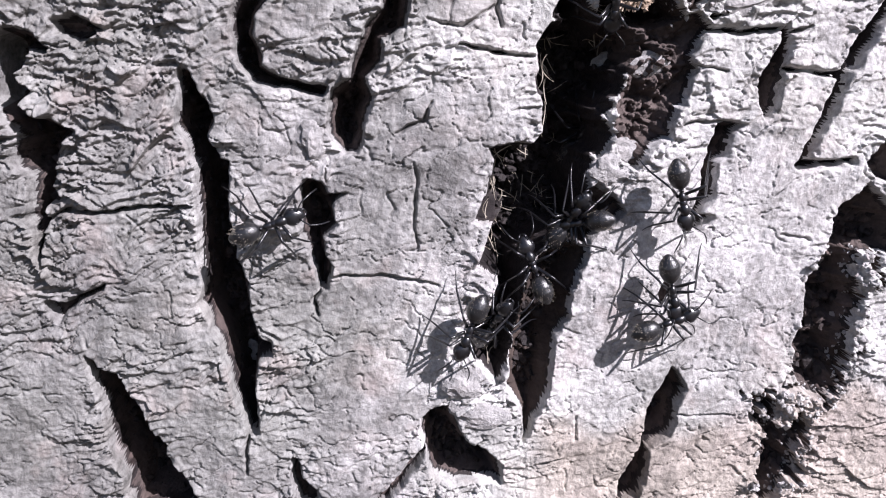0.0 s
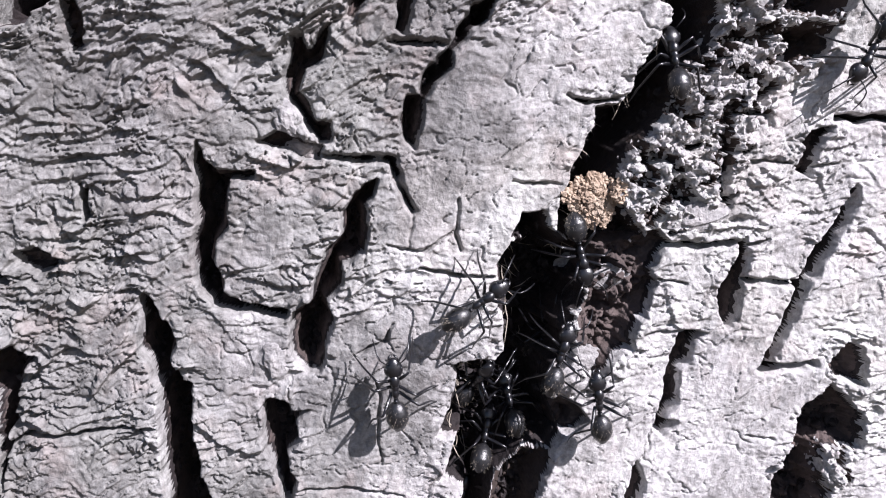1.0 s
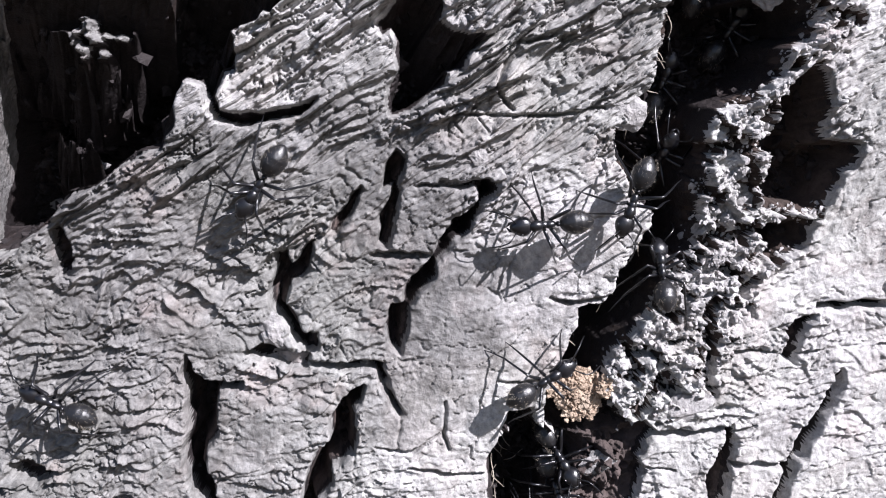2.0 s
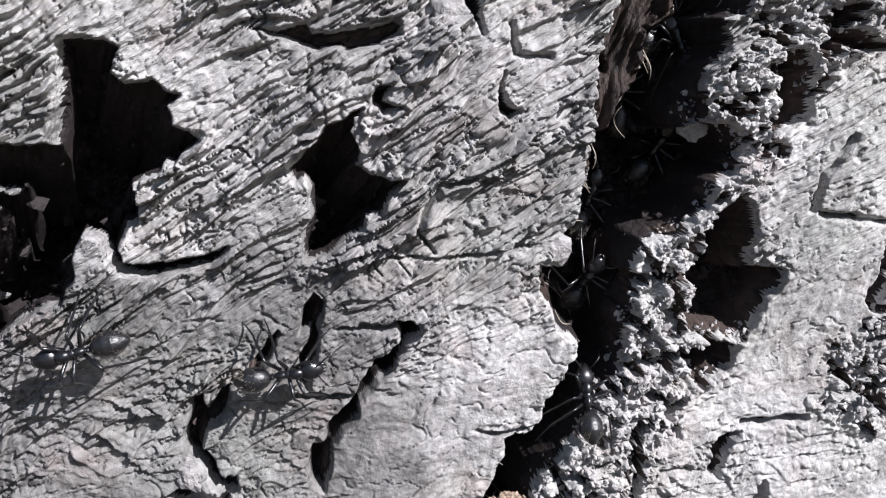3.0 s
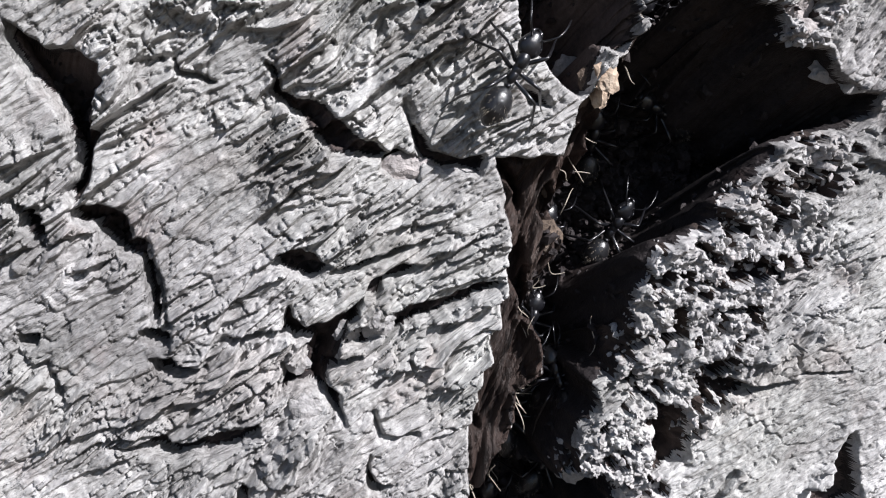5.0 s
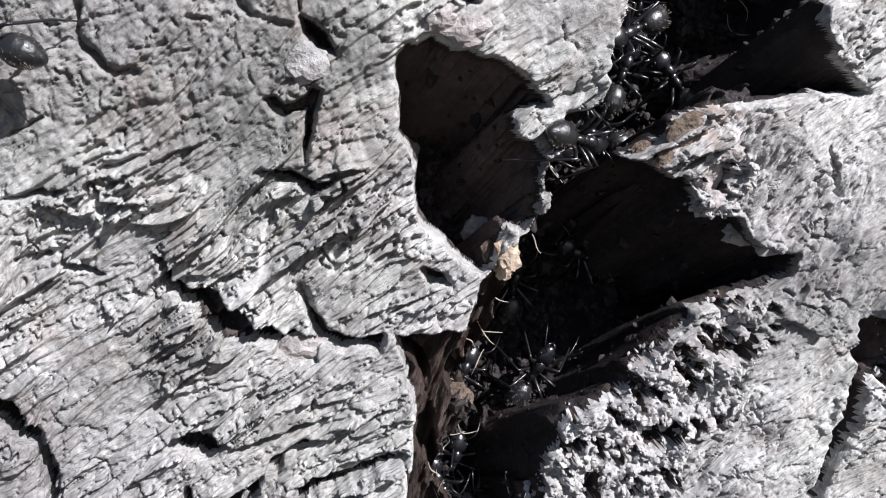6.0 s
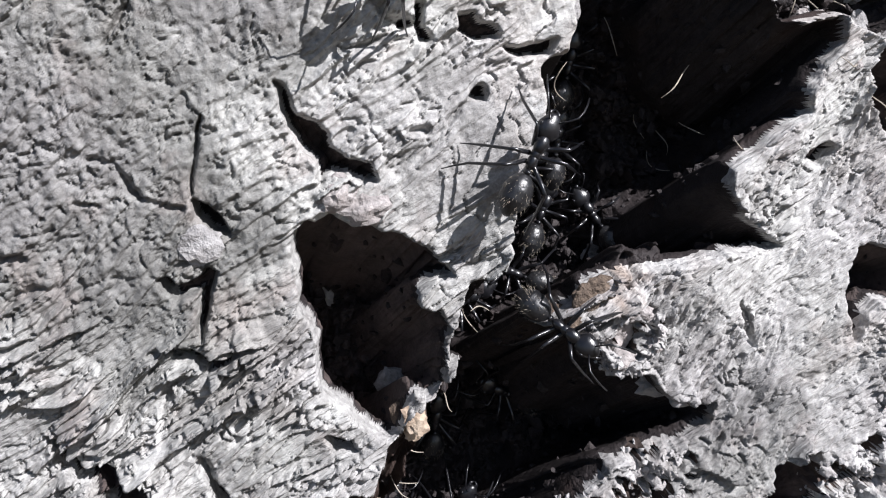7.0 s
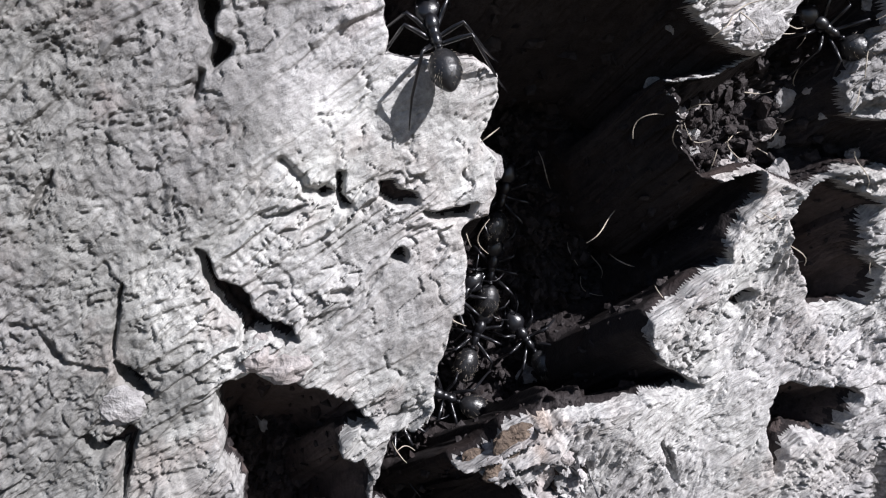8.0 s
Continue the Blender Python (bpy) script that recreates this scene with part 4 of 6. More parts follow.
def bark_relief():
    """Heights of the bark (mm, outwards), the depth of its furrows, and masks of what the furrows are."""
    warp_x = 0.7 * perlin(X / 5, Z / 2.9, 1) + 0.55 * perlin(X / 2.2, Z / 1.3, 2) + 0.2 * perlin(X / 0.9, Z / 0.6, 6) + 1.0 * perlin(X / 9, Z / 9, 3)
    warp_z = 0.8 * perlin(X / 5, Z / 5, 4) + 0.4 * perlin(X / 1.3, Z / 1.3, 5)
    ragged_x = 0.34 * perlin(X / 2.6, Z / 2.0, 2) + 0.16 * perlin(X / 1.2, Z / 1.1, 6)
    ragged_z = 0.34 * perlin(X / 2.4, Z / 2.4, 10) + 0.16 * perlin(X / 1.1, Z / 1.2, 5)
    WX, WZ = X + ragged_x, Z + ragged_z
    masks = {k: np.zeros(X.shape, np.float32) for k in ("crumbs", "smooth", "pitted", "steep", "brown", "spur", "rough", "perch")}
    for kind, outline in ZONES:
        w = windowed(outline, 6)
        m = ease(inside(X[w] + 3 * warp_x[w], Z[w] + 3 * warp_z[w], outline) / 4 + 0.5)
        masks[kind][w] = np.maximum(masks[kind][w], m)

    low_x, low_z = 1.0 * perlin(X / 9, Z / 9, 3), 0.8 * perlin(X / 6, Z / 6, 4)
    fibre = np.zeros(X.shape, np.float32)
    depth = np.zeros(X.shape, np.float32)
    floor = np.zeros(X.shape, np.float32)
    # numbers of the darkened floor tints, one for each furrow
    rust = np.zeros(X.shape, np.float32)
    strand = np.zeros(X.shape, np.float32)
    bare = np.zeros(X.shape, np.float32)
    rim = np.zeros(X.shape, np.float32)
    for n, (kind, deep, wall, outline) in enumerate(FURROWS):
        w = windowed(outline, 6)
        d = inside(WX[w], WZ[w], outline)
        rim[w] = np.maximum(rim[w], ease((d + 5) / 4.5))
        lip = min(deep, 2.6)
        calm = inside(X[w] + 0.4 * low_x[w], Z[w] + 0.4 * low_z[w], outline)
        depth[w] = np.maximum(depth[w], lip * ease((d + 0.35) / 0.6) + (deep - lip) * ease(calm / wall) + np.clip(calm - wall, 0, 8) * 0.25)
        if kind == "main":
            fibre[w] = np.maximum(fibre[w], ease(calm + 0.5) * ease((6 - calm) / 2))
        floor[w] = np.maximum(floor[w], ease((d - wall * 0.75) / 1.0))
        if deep > 6:
            bare[w] = np.maximum(bare[w], ease((d - 0.4) / 0.8))
        # floors of clefts and pits get the brown with shade painted in
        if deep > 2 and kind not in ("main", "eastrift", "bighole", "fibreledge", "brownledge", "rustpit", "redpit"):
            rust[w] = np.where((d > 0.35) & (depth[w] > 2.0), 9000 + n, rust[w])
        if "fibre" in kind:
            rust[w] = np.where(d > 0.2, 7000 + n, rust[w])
            strand[w] = np.maximum(strand[w], ease(d / 0.9))
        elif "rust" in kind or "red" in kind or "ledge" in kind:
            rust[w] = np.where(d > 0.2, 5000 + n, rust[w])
    for deep, line in CLEFTS:
        w = windowed(line, 4)
        d = along(WX[w], WZ[w], line)
        depth[w] = np.maximum(depth[w], 1.5 * deep * ease((d + 0.5) / 1.2) * (0.45 + 0.55 * ease(0.7 + 1.6 * perlin(X[w] / 3, Z[w] / 4.5, 7))))
        floor[w] = np.maximum(floor[w], ease((d - 0.7) / 0.8))
    for deep, line in CRACKS:
        w = windowed(line, 4)
        n = len(line) - 1
        tapered = [(px, pz, 0.5 if 0 < k < n else 0.2) for k, (px, pz) in enumerate(line)]
        d = along(X[w] + 0.35 * warp_x[w], Z[w] + 0.5 * warp_z[w], tapered)
        depth[w] = np.maximum(depth[w], deep * ease((d + 0.15) / 0.34) * (0.5 + 0.5 * ease(0.6 + 1.2 * perlin(X[w] / 2.5, Z[w] / 2.5, 106))))

    # spurs of rotten bark that stand up in the furrows
    spur = masks["spur"]
    depth = depth * (1 - spur) + np.minimum(depth, 2.4 + 0.8 * perlin(X / 1.6, Z / 1.3, 64)) * spur
    rust = np.where((spur > 0.5) & (depth < 3), 0, rust)

    perch = masks["perch"]
    depth = depth * (1 - perch) + np.minimum(depth, 1.2 + 1.6 * perlin(X / 1.1, Z / 0.9, 63)) * perch

    # gaps between the clumps of crumbs, their floors tinted dark as painted shade
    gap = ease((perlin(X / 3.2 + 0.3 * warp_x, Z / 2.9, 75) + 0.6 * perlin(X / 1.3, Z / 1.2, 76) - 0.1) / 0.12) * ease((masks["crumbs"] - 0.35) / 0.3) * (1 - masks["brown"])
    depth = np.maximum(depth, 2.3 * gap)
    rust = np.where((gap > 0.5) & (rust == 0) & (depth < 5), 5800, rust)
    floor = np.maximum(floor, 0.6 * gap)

    # bark out of the modelled stretch: long upright furrows
    away = np.maximum(np.maximum(FRONT[0] - ACROSS, ACROSS - FRONT[1]), np.maximum(FRONT[2] - Z, Z - FRONT[3]))
    ridge = np.abs(perlin(X / 22 + 0.5 * perlin(X / 40, Z / 60, 8), Z / 90, 9))
    depth = np.maximum(depth, 11 * ease((0.16 - ridge) / 0.12) * ease(away / 6))

    # overlapping flakes, in three directions that pass into one another up the trunk
    def flakes(angle, seed, sizes):
        c, sn = math.cos(radians(angle)), math.sin(radians(angle))
        p, q = c * X + sn * Z, -sn * X + c * Z
        q = q + 1.5 * perlin(p / 20, q / 8, seed) + 0.6 * perlin(p / 6, q / 3, seed + 1) + 0.2 * perlin(p / 2.2, q / 1.2, seed + 2)
        total = 0.8 * np.sqrt(np.abs(perlin(p / 10, q / 2.6, seed + 3)) + 0.005)
        for period, size_, run in sizes:
            f = q / period + 1.6 * perlin(p / (run * 1.1), q / (period * 3.5), seed + 4 + int(run))
            row = np.floor(f)
            f = f - row
            e = p / run + 7 * hashed(row.astype(np.int32), row.astype(np.int32) * 0, seed + 6) + 0.35 * perlin(p / 1.5, q / 1.5, seed + 7)
            cell = np.floor(e)
            e = e - cell
            own_ = hashed(cell.astype(np.int32), row.astype(np.int32), seed + 8)
            tooth = (1 - f) ** (0.7 + own_) * ease(f / (0.26 / period))
            total += size_ * tooth * (0.25 + 1.35 * own_ * own_) * ease(np.minimum(e, 1 - e) * run / 0.4)
        chip = ease((perlin(p / 6, q / 1.7, seed + 16) - 0.5) / 0.07)
        # short cracks across the flakes
        cross = np.abs(perlin(p / 3.2 + 0.5 * perlin(p / 2, q / 2, seed + 18), q / 9, seed + 19))
        cross = ease((0.035 - cross) / 0.03) * ease((perlin(p / 7, q / 6, seed + 20) - 0.05) / 0.15)
        # thin slits along the grain
        slit = ease((0.05 - np.abs(perlin(p / 8, q / 1.25, seed + 21))) / 0.05) * ease((perlin(p / 9, q / 5, seed + 22) + 0.1) / 0.2)
        return total - 0.8 * chip - 0.8 * cross - 0.75 * slit

    coarse_ = ((7.0, 0.9, 14.0), (3.6, 0.8, 7.0), (1.9, 0.8, 5.0), (1.0, 0.6, 2.8))
    fine_ = ((5.6, 1.5, 24.0), (2.7, 0.9, 17.0), (1.45, 1.15, 12.0), (0.85, 0.85, 7.0))
    long_ = ((2.6, 0.5, 16.0), (1.25, 0.95, 12.0), (0.78, 0.8, 8.0))
    ridge_x = np.interp(V, (-60, 0, 60, 100, 150, 200), (14, 22, 42, 55, 85, 102)).astype(np.float32)[:, None]
    up = ease((Z - 48) / 30)
    steep = masks["steep"]
    wr = (flakes(5, 20, coarse_) * (1 - up) + flakes(27, 80, fine_) * up) * (1 - steep) + flakes(46, 140, long_) * steep
    tough = 0.32 + 1.0 * ease(0.5 + 1.3 * perlin(X / 13, Z / 10, 50) + 0.5 * perlin(X / 5, Z / 4, 49))
    high = ease((Z - 140) / 14) * ease((np.interp(V, (140, 160, 175, 190), (62, 60, 66, 62)).astype(np.float32)[:, None] - X + 5 * perlin(X / 9, Z / 9, 105)) / 12)
    masks["pitted"] = np.maximum(0.6 * masks["pitted"], 0.85 * high)
    tough = tough + 0.75 * rim * (1 - up)
    size = tough * (1 - 0.45 * high) * (0.44 + 0.68 * up) * (1 - 0.5 * ease((Z - 146) / 14) * (X < ridge_x)) * (1 + 0.8 * masks["rough"]) * (1 - 0.75 * masks["smooth"]) * (1 - 0.4 * masks["pitted"]) * (1 - 0.2 * steep)
    h = 0.86 * size * (wr - 1.2)
    h += 1.0 * perlin(X / 28, Z / 45, 51) + 0.6 * perlin(X / 9, Z / 10, 52) + 0.2 * perlin(X / 3, Z / 3, 53)
    h += 0.05 * perlin(X / 0.7, Z / 0.6, 54) + 0.16 * np.minimum(0, perlin(X / 1.6, Z / 1.2, 55) + 0.1)
    RX, RZ = 0.83 * X + 0.56 * Z, -0.56 * X + 0.83 * Z
    pits = np.minimum(0, perlin(RX / 1.1, RZ / 0.9, 56) + 0.12) + 0.8 * np.minimum(0, perlin(RX / 0.62, RZ / 0.7, 57) + 0.1) + 0.5 * perlin(X / 1.0 + 0.4 * warp_x, Z / 7, 59)
    h += (0.3 + masks["pitted"]) * (1 - 0.92 * steep) * (1 - 0.6 * masks["smooth"]) * 0.3 * (pits + 0.25 * masks["pitted"] * perlin(X / 2.3, Z / 2.0, 77))
    # a net of short cracks, upright and level, on the pitted bark
    upright = ease((0.10 - np.abs(perlin(X / 1.0 + 0.2 * warp_x, Z / 3.6, 101))) / 0.10) * ease((perlin(X / 3, Z / 4, 102) + 0.05) / 0.2)
    level = ease((0.12 - np.abs(perlin(X / 2.0, Z / 0.75 + 0.2 * warp_z, 103))) / 0.12) * ease((perlin(X / 4, Z / 3, 104) + 0.1) / 0.2)
    h -= masks["pitted"] * (0.26 * upright + 0.36 * level)
    # hair cracks
    hair = np.abs(perlin(X / 4 + 0.4 * warp_x, Z / 7, 61)) + 0.25 * np.clip(-perlin(X / 6, Z / 6, 62), 0, 1)
    side = np.abs(perlin(X / 9, Z / 3 + 0.4 * warp_z, 68)) + 0.3 * np.clip(-perlin(X / 5, Z / 5, 69), 0, 1)
    h -= 0.4 * ease((0.03 - hair) / 0.03) + 0.4 * ease((0.03 - side) / 0.03)
    # fine upright grain of the smooth plates
    h += masks["smooth"] * 0.3 * np.minimum(0, perlin(X / 1.4 - 0.25 * Z + 0.3 * warp_x, Z / 8, 58) + 0.1) + 0.04 * masks["smooth"] * perlin(RX / 0.8, RZ / 0.9, 95)
    west = np.clip(ridge_x - X, 0, 75)
    # crumbs
    CX, CZ = X + 0.25 * warp_x + 1.2 * low_x, Z + 0.3 * warp_z + 1.2 * low_z
    big, own, tip = lumps(CX / 3.0, CZ / 2.4, 60)
    mid, own1, tip1 = lumps(CX / 1.5 + 7, CZ / 1.2, 66)
    small, own2, tip2 = lumps(CX / 0.8, CZ / 0.75, 72)
    rough_ = np.abs(perlin(CX / 1.1, CZ / 1.0, 97)) + 0.5 * np.abs(perlin(CX / 0.5, CZ / 0.5, 98))
    rubble = big * (0.5 + 1.2 * own + 1.2 * tip) + mid * (0.3 + 1.1 * own1 + 1.0 * tip1) + 0.5 * small * (own2 + tip2) - 0.7 * rough_ - 1.6 * (own < 0.2) * big
    h = h * (1 - 0.5 * masks["crumbs"]) + masks["crumbs"] * (0.75 * rubble - 0.5)
    # floors of the furrows: rubble
    h = h * (1 - 0.85 * bare) + 0.25 * bare * (rubble - 1.5)
    h = h * (1 - 0.6 * floor) + floor * (rubble * 0.95 - 1.8 + 1.2 * perlin(X / 5, Z / 5, 99))
    # inner bark: torn strands that run along the furrow, with gaps
    run = ACROSS + 0.5 * perlin(X / 4, Z / 6, 65)
    torn = 1.5 * np.abs(perlin(run / 0.8, Z / 9, 67)) + 0.8 * np.abs(perlin(run / 0.35, Z / 4, 70)) + 1.8 * perlin(run / 2.2, Z / 7, 71) - 3.0 * ease((perlin(X / 3, Z / 6, 74) - 0.12) / 0.2)
    h = h * (1 - strand) + strand * torn
    # random tone patches, plus painted shading: west and upper bark dimmed, east lightened
    shade_tone = ease(0.5 + 0.9 * perlin(X / 22, Z / 26, 90) + 0.35 * perlin(X / 5, Z / 5, 91) + (west - 34) / 60 * (1 - 0.8 * up) - 0.2 * up + 0.2 * masks["pitted"] - 0.45 * masks["crumbs"] + 0.5 * masks["rough"] + 0.22 * masks["smooth"] * (1 - up) - 0.25 * (X > ridge_x)
                   + 0.35 * ease((-12 - X) / 18) * (1 - up) + 0.3 * ease((-12 - Z) / 16) + 0.75 * high + 0.5 * ease((58 - X) / 10) * ease((Z - 168) / 10)
                   + 0.6 * ease((Z - 162 - 0.25 * (X - 45)) / 22) * ease((86 - X) / 20)
                   + 0.75 * ease(1 - np.abs(Z - 64) / 22) * ease((22 - X) / 24))
    # brown stains: low on the east side, and faint pinkish ones elsewhere
    low = ease((-24 - Z + 6 * perlin(X / 8, Z / 8, 92)) / 9) * ease((X - 6) / 12)
    stain = np.maximum(0.6 * low, 0.13 * ease((perlin(X / 14, Z / 11, 93) + 0.4 * perlin(X / 3, Z / 3, 94) - 0.3) / 0.25))
    stain = np.maximum(stain, masks["brown"] * ease(0.75 + 0.9 * perlin(X / 2.5, Z / 2, 96)))
    flat = (depth < 0.3) & (away < 0) & (masks["crumbs"] < 0.1)
    h += swell(X, Z) - float(h[flat].mean())
    grain = 0.8 * up * (1 - 0.5 * masks["pitted"]) * (1 - masks["crumbs"]) * (1 - 0.65 * ease((Z - 143) / 12) * (X < ridge_x))
    return h - depth, depth, rust, fibre, shade_tone, stain, masks["crumbs"], grain


HEIGHT, DEPTH, FLOOR_TINTS, FIBRE, SHADE_TONE, STAIN, CRUMBLY, GRAINED = bark_relief()


def around(s):
    """The trunk's cross-section: place and outward direction at s mm along it, in metres."""
    flat = np.clip(s, *FLAT)
    turn = (s - flat) / RADIUS
    over = np.clip(np.abs(turn) - math.pi, 0, None) * RADIUS * np.sign(turn)
    turn = np.clip(turn, -math.pi, math.pi)
    x = flat + RADIUS * np.sin(turn) - over
    y = RADIUS - RADIUS * np.cos(turn)
    return x, y, np.sin(turn), -np.cos(turn)


TRUNK = tagged(new("tree_trunk"), "thick grey tree trunk with furrowed, flaking bark", "tree trunk")
TRUNK.location = (0.035, RADIUS / 1000, 0)


def plates():
    """Which bark plate each place of a coarse plan belongs to: plates grow from their middles and meet in the furrows."""
    pick_i = np.arange(0, len(S), 6)
    pick_j = np.arange(0, len(V), 6)
    d = DEPTH[np.ix_(pick_j, pick_i)]
    core_i = (S[pick_i] > FRONT[0]) & (S[pick_i] < FRONT[1])
    core_j = (V[pick_j] > FRONT[2]) & (V[pick_j] < FRONT[3])
    n_j, n_i = d.shape
    solid = d < 0.8
    far = np.where(solid, 1e6, 0.0)
    for _ in range(60):  # distance from the nearest furrow, by sweeps
        grown = far.copy()
        grown[1:] = np.minimum(grown[1:], far[:-1] + 1)
        grown[:-1] = np.minimum(grown[:-1], far[1:] + 1)
        grown[:, 1:] = np.minimum(grown[:, 1:], far[:, :-1] + 1)
        grown[:, :-1] = np.minimum(grown[:, :-1], far[:, 1:] + 1)
        far = grown
    far = np.where(core_j[:, None] & core_i[None, :], np.minimum(far, 60), 0)
    seeds = []
    for k in np.argsort(-far, axis=None)[:25000]:
        j, i = divmod(int(k), n_i)
        if far[j, i] < 2.5:
            break
        if all((i - a) ** 2 + (j - b) ** 2 > max(9, 0.8 * f) ** 2 for a, b, f in seeds):
            seeds.append((i, j, far[j, i]))
    owner = np.full(d.shape, -1, np.int32)
    reach = np.full(d.shape, 1e9)
    for k, (i, j, _) in enumerate(seeds):
        owner[j, i], reach[j, i] = k, 0
    cost = 1 + 6 * np.minimum(d, 4)
    for _ in range(140):
        for axis_, shift in ((0, 1), (0, -1), (1, 1), (1, -1)):
            r = np.roll(reach, shift, axis_) + cost
            if axis_ == 0:
                r[0 if shift == 1 else -1, :] = 1e9
            else:
                r[:, 0 if shift == 1 else -1] = 1e9
            better = r < reach
            reach = np.where(better, r, reach)
            owner = np.where(better, np.roll(owner, shift, axis_), owner)
    i_of = np.minimum(np.arange(len(S)) // 6, n_i - 1)
    j_of = np.minimum(np.arange(len(V)) // 6, n_j - 1)
    return owner[np.ix_(j_of, i_of)]


def undercut(depth, x, z):
    """How far deep places lie back under the plates west and below of them, mm."""
    return 0.48 * np.clip(depth - 3.8, 0, 13) * np.maximum(ease((z - 94) / 12), ease((z - 62) / 8) * ease((24 - x) / 6))


def split_islands(kind):
    """Each joined stretch of a furrow's own floor becomes a part of its own; scraps go to the common floor."""
    kind = kind.copy()
    fresh = 0
    for k in np.unique(kind[kind >= 5000]):
        if k == 5800:
            continue
        left = {(int(j), int(i)) for j, i in np.argwhere(kind == k)}
        first = True
        while left:
            stack = [left.pop()]
            island = list(stack)
            while stack:
                j, i = stack.pop()
                for n in ((j + 1, i), (j - 1, i), (j, i + 1), (j, i - 1)):
                    if n in left:
                        left.remove(n)
                        stack.append(n)
                        island.append(n)
            rows, cols = np.array(island).T
            if len(island) < 60:
                kind[rows, cols] = 1
            elif not first:
                fresh += 1
                kind[rows, cols] = k + 100 + fresh
            first = first and len(island) < 60
    return kind


def build_trunk():
    back = undercut(DEPTH, X, Z)
    x, y, nx, ny = around((X - 0.8 * back).astype(np.float64))
    h = HEIGHT / 1000
    px = x / 1000 + nx * h - TRUNK.location.x
    py = y / 1000 + ny * h - TRUNK.location.y
    pz = (1 + V / 1000)[:, None] - 1.45 * back / 1000
    px[:, -1], py[:, -1] = px[:, 0], py[:, 0]
    points = np.stack((px, py, pz), -1)
    across = np.gradient(points, axis=1)
    upward = np.gradient(points, axis=0)
    normal = np.cross(across, upward)
    normal /= np.linalg.norm(normal, axis=-1, keepdims=True) + 1e-12
    rows, cols = h.shape
    number = np.arange(rows * cols).reshape(rows, cols)
    quads = np.stack((number[:-1, :-1], number[:-1, 1:], number[1:, 1:], number[1:, :-1]), -1).reshape(-1, 4)
    owner = plates()
    core = (ACROSS > FRONT[0] + 1) & (ACROSS < FRONT[1] - 1) & (Z > FRONT[2] + 1) & (Z < FRONT[3] - 1)
    kind = np.where(core, owner + 10, 0)
    kind = np.where(core & (owner < 0), 0, kind)
    middle = np.interp(V, (40, 60, 100, 150), (36, 45, 54, 82))[:, None]
    # whatever lies deeper than 2.2 mm gets the painted near-black shade
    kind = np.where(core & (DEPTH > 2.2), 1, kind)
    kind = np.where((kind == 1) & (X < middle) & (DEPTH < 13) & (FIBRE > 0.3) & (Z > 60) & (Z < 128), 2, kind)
    kind = np.where(core & (FLOOR_TINTS > 0), FLOOR_TINTS.astype(np.int32), kind)
    kind = split_islands(kind[:-1, :-1]).reshape(-1)
    flat_points, flat_normal = points.reshape(-1, 3), normal.reshape(-1, 3)
    names = {0: ("outer_bark", BARK, "grey furrowed bark round the trunk"), 1: ("furrow_floor", FURROW_SHADE, "crumbly floor of the furrows, blackened for their deep shade"),
             2: ("inner_bark", INNER, "red-brown fibrous inner bark"), 3: ("rotten_bark", SHADED_RUST, "rust-brown rotten bark, darkened for the shade in pits and gaps"), 4: ("cleft_floor", HOLLOW, "")}
    for k in np.unique(kind):
        own = quads[kind == k]
        used, faces = np.unique(own, return_inverse=True)
        faces = faces.reshape(-1, 4)
        me = bpy.data.meshes.new("bark")
        me.vertices.add(len(used))
        me.vertices.foreach_set("co", flat_points[used].astype(np.float32).ravel())
        me.loops.add(faces.size)
        me.loops.foreach_set("vertex_index", faces.ravel().astype(np.int32))
        me.polygons.add(len(faces))
        me.polygons.foreach_set("loop_start", np.arange(0, faces.size, 4, dtype=np.int32))
        me.polygons.foreach_set("use_smooth", np.ones(len(faces), bool))
        me.update(calc_edges=True)
        me.attributes.new("shade_tone", "FLOAT", "POINT").data.foreach_set("value", SHADE_TONE.reshape(-1)[used].astype(np.float32))
        me.attributes.new("stain", "FLOAT", "POINT").data.foreach_set("value", STAIN.reshape(-1)[used].astype(np.float32))
        me.attributes.new("grain", "FLOAT", "POINT").data.foreach_set("value", GRAINED.reshape(-1)[used].astype(np.float32))
        me.normals_split_custom_set_from_vertices(flat_normal[used].tolist())
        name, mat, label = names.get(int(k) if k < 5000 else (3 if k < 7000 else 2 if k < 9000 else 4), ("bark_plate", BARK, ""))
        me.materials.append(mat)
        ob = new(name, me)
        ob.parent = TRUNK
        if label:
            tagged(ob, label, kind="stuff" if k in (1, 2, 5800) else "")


build_trunk()


def build_top():
    """The trunk's heartwood, which closes it above the bark."""
    bm = bmesh.new()
    x, y, _, _ = around(np.linspace(FLAT[0] - math.pi * RADIUS, FLAT[1] + math.pi * RADIUS, 80))
    rings = [[bm.verts.new((a / 1000 - TRUNK.location.x, b / 1000 - TRUNK.location.y, z)) for a, b in zip(x, y)] for z in (2.55, 2.604)]
    for k in range(80):
        bm.faces.new((rings[0][k - 1], rings[0][k], rings[1][k], rings[1][k - 1]))
    bm.faces.new(rings[1])
    me = bpy.data.meshes.new("heartwood")
    bm.to_mesh(me)
    me.materials.append(INNER)
    new("heartwood", me).parent = TRUNK


build_top()


def build_ground():
    bm = bmesh.new()
    bmesh.ops.create_circle(bm, cap_ends=True, segments=64, radius=400)
    me = bpy.data.meshes.new("ground")
    bm.to_mesh(me)
    me.materials.append(EARTH)
    tagged(new("ground", me), "dark brown leaf litter round the tree", "ground", kind="structure")


build_ground()


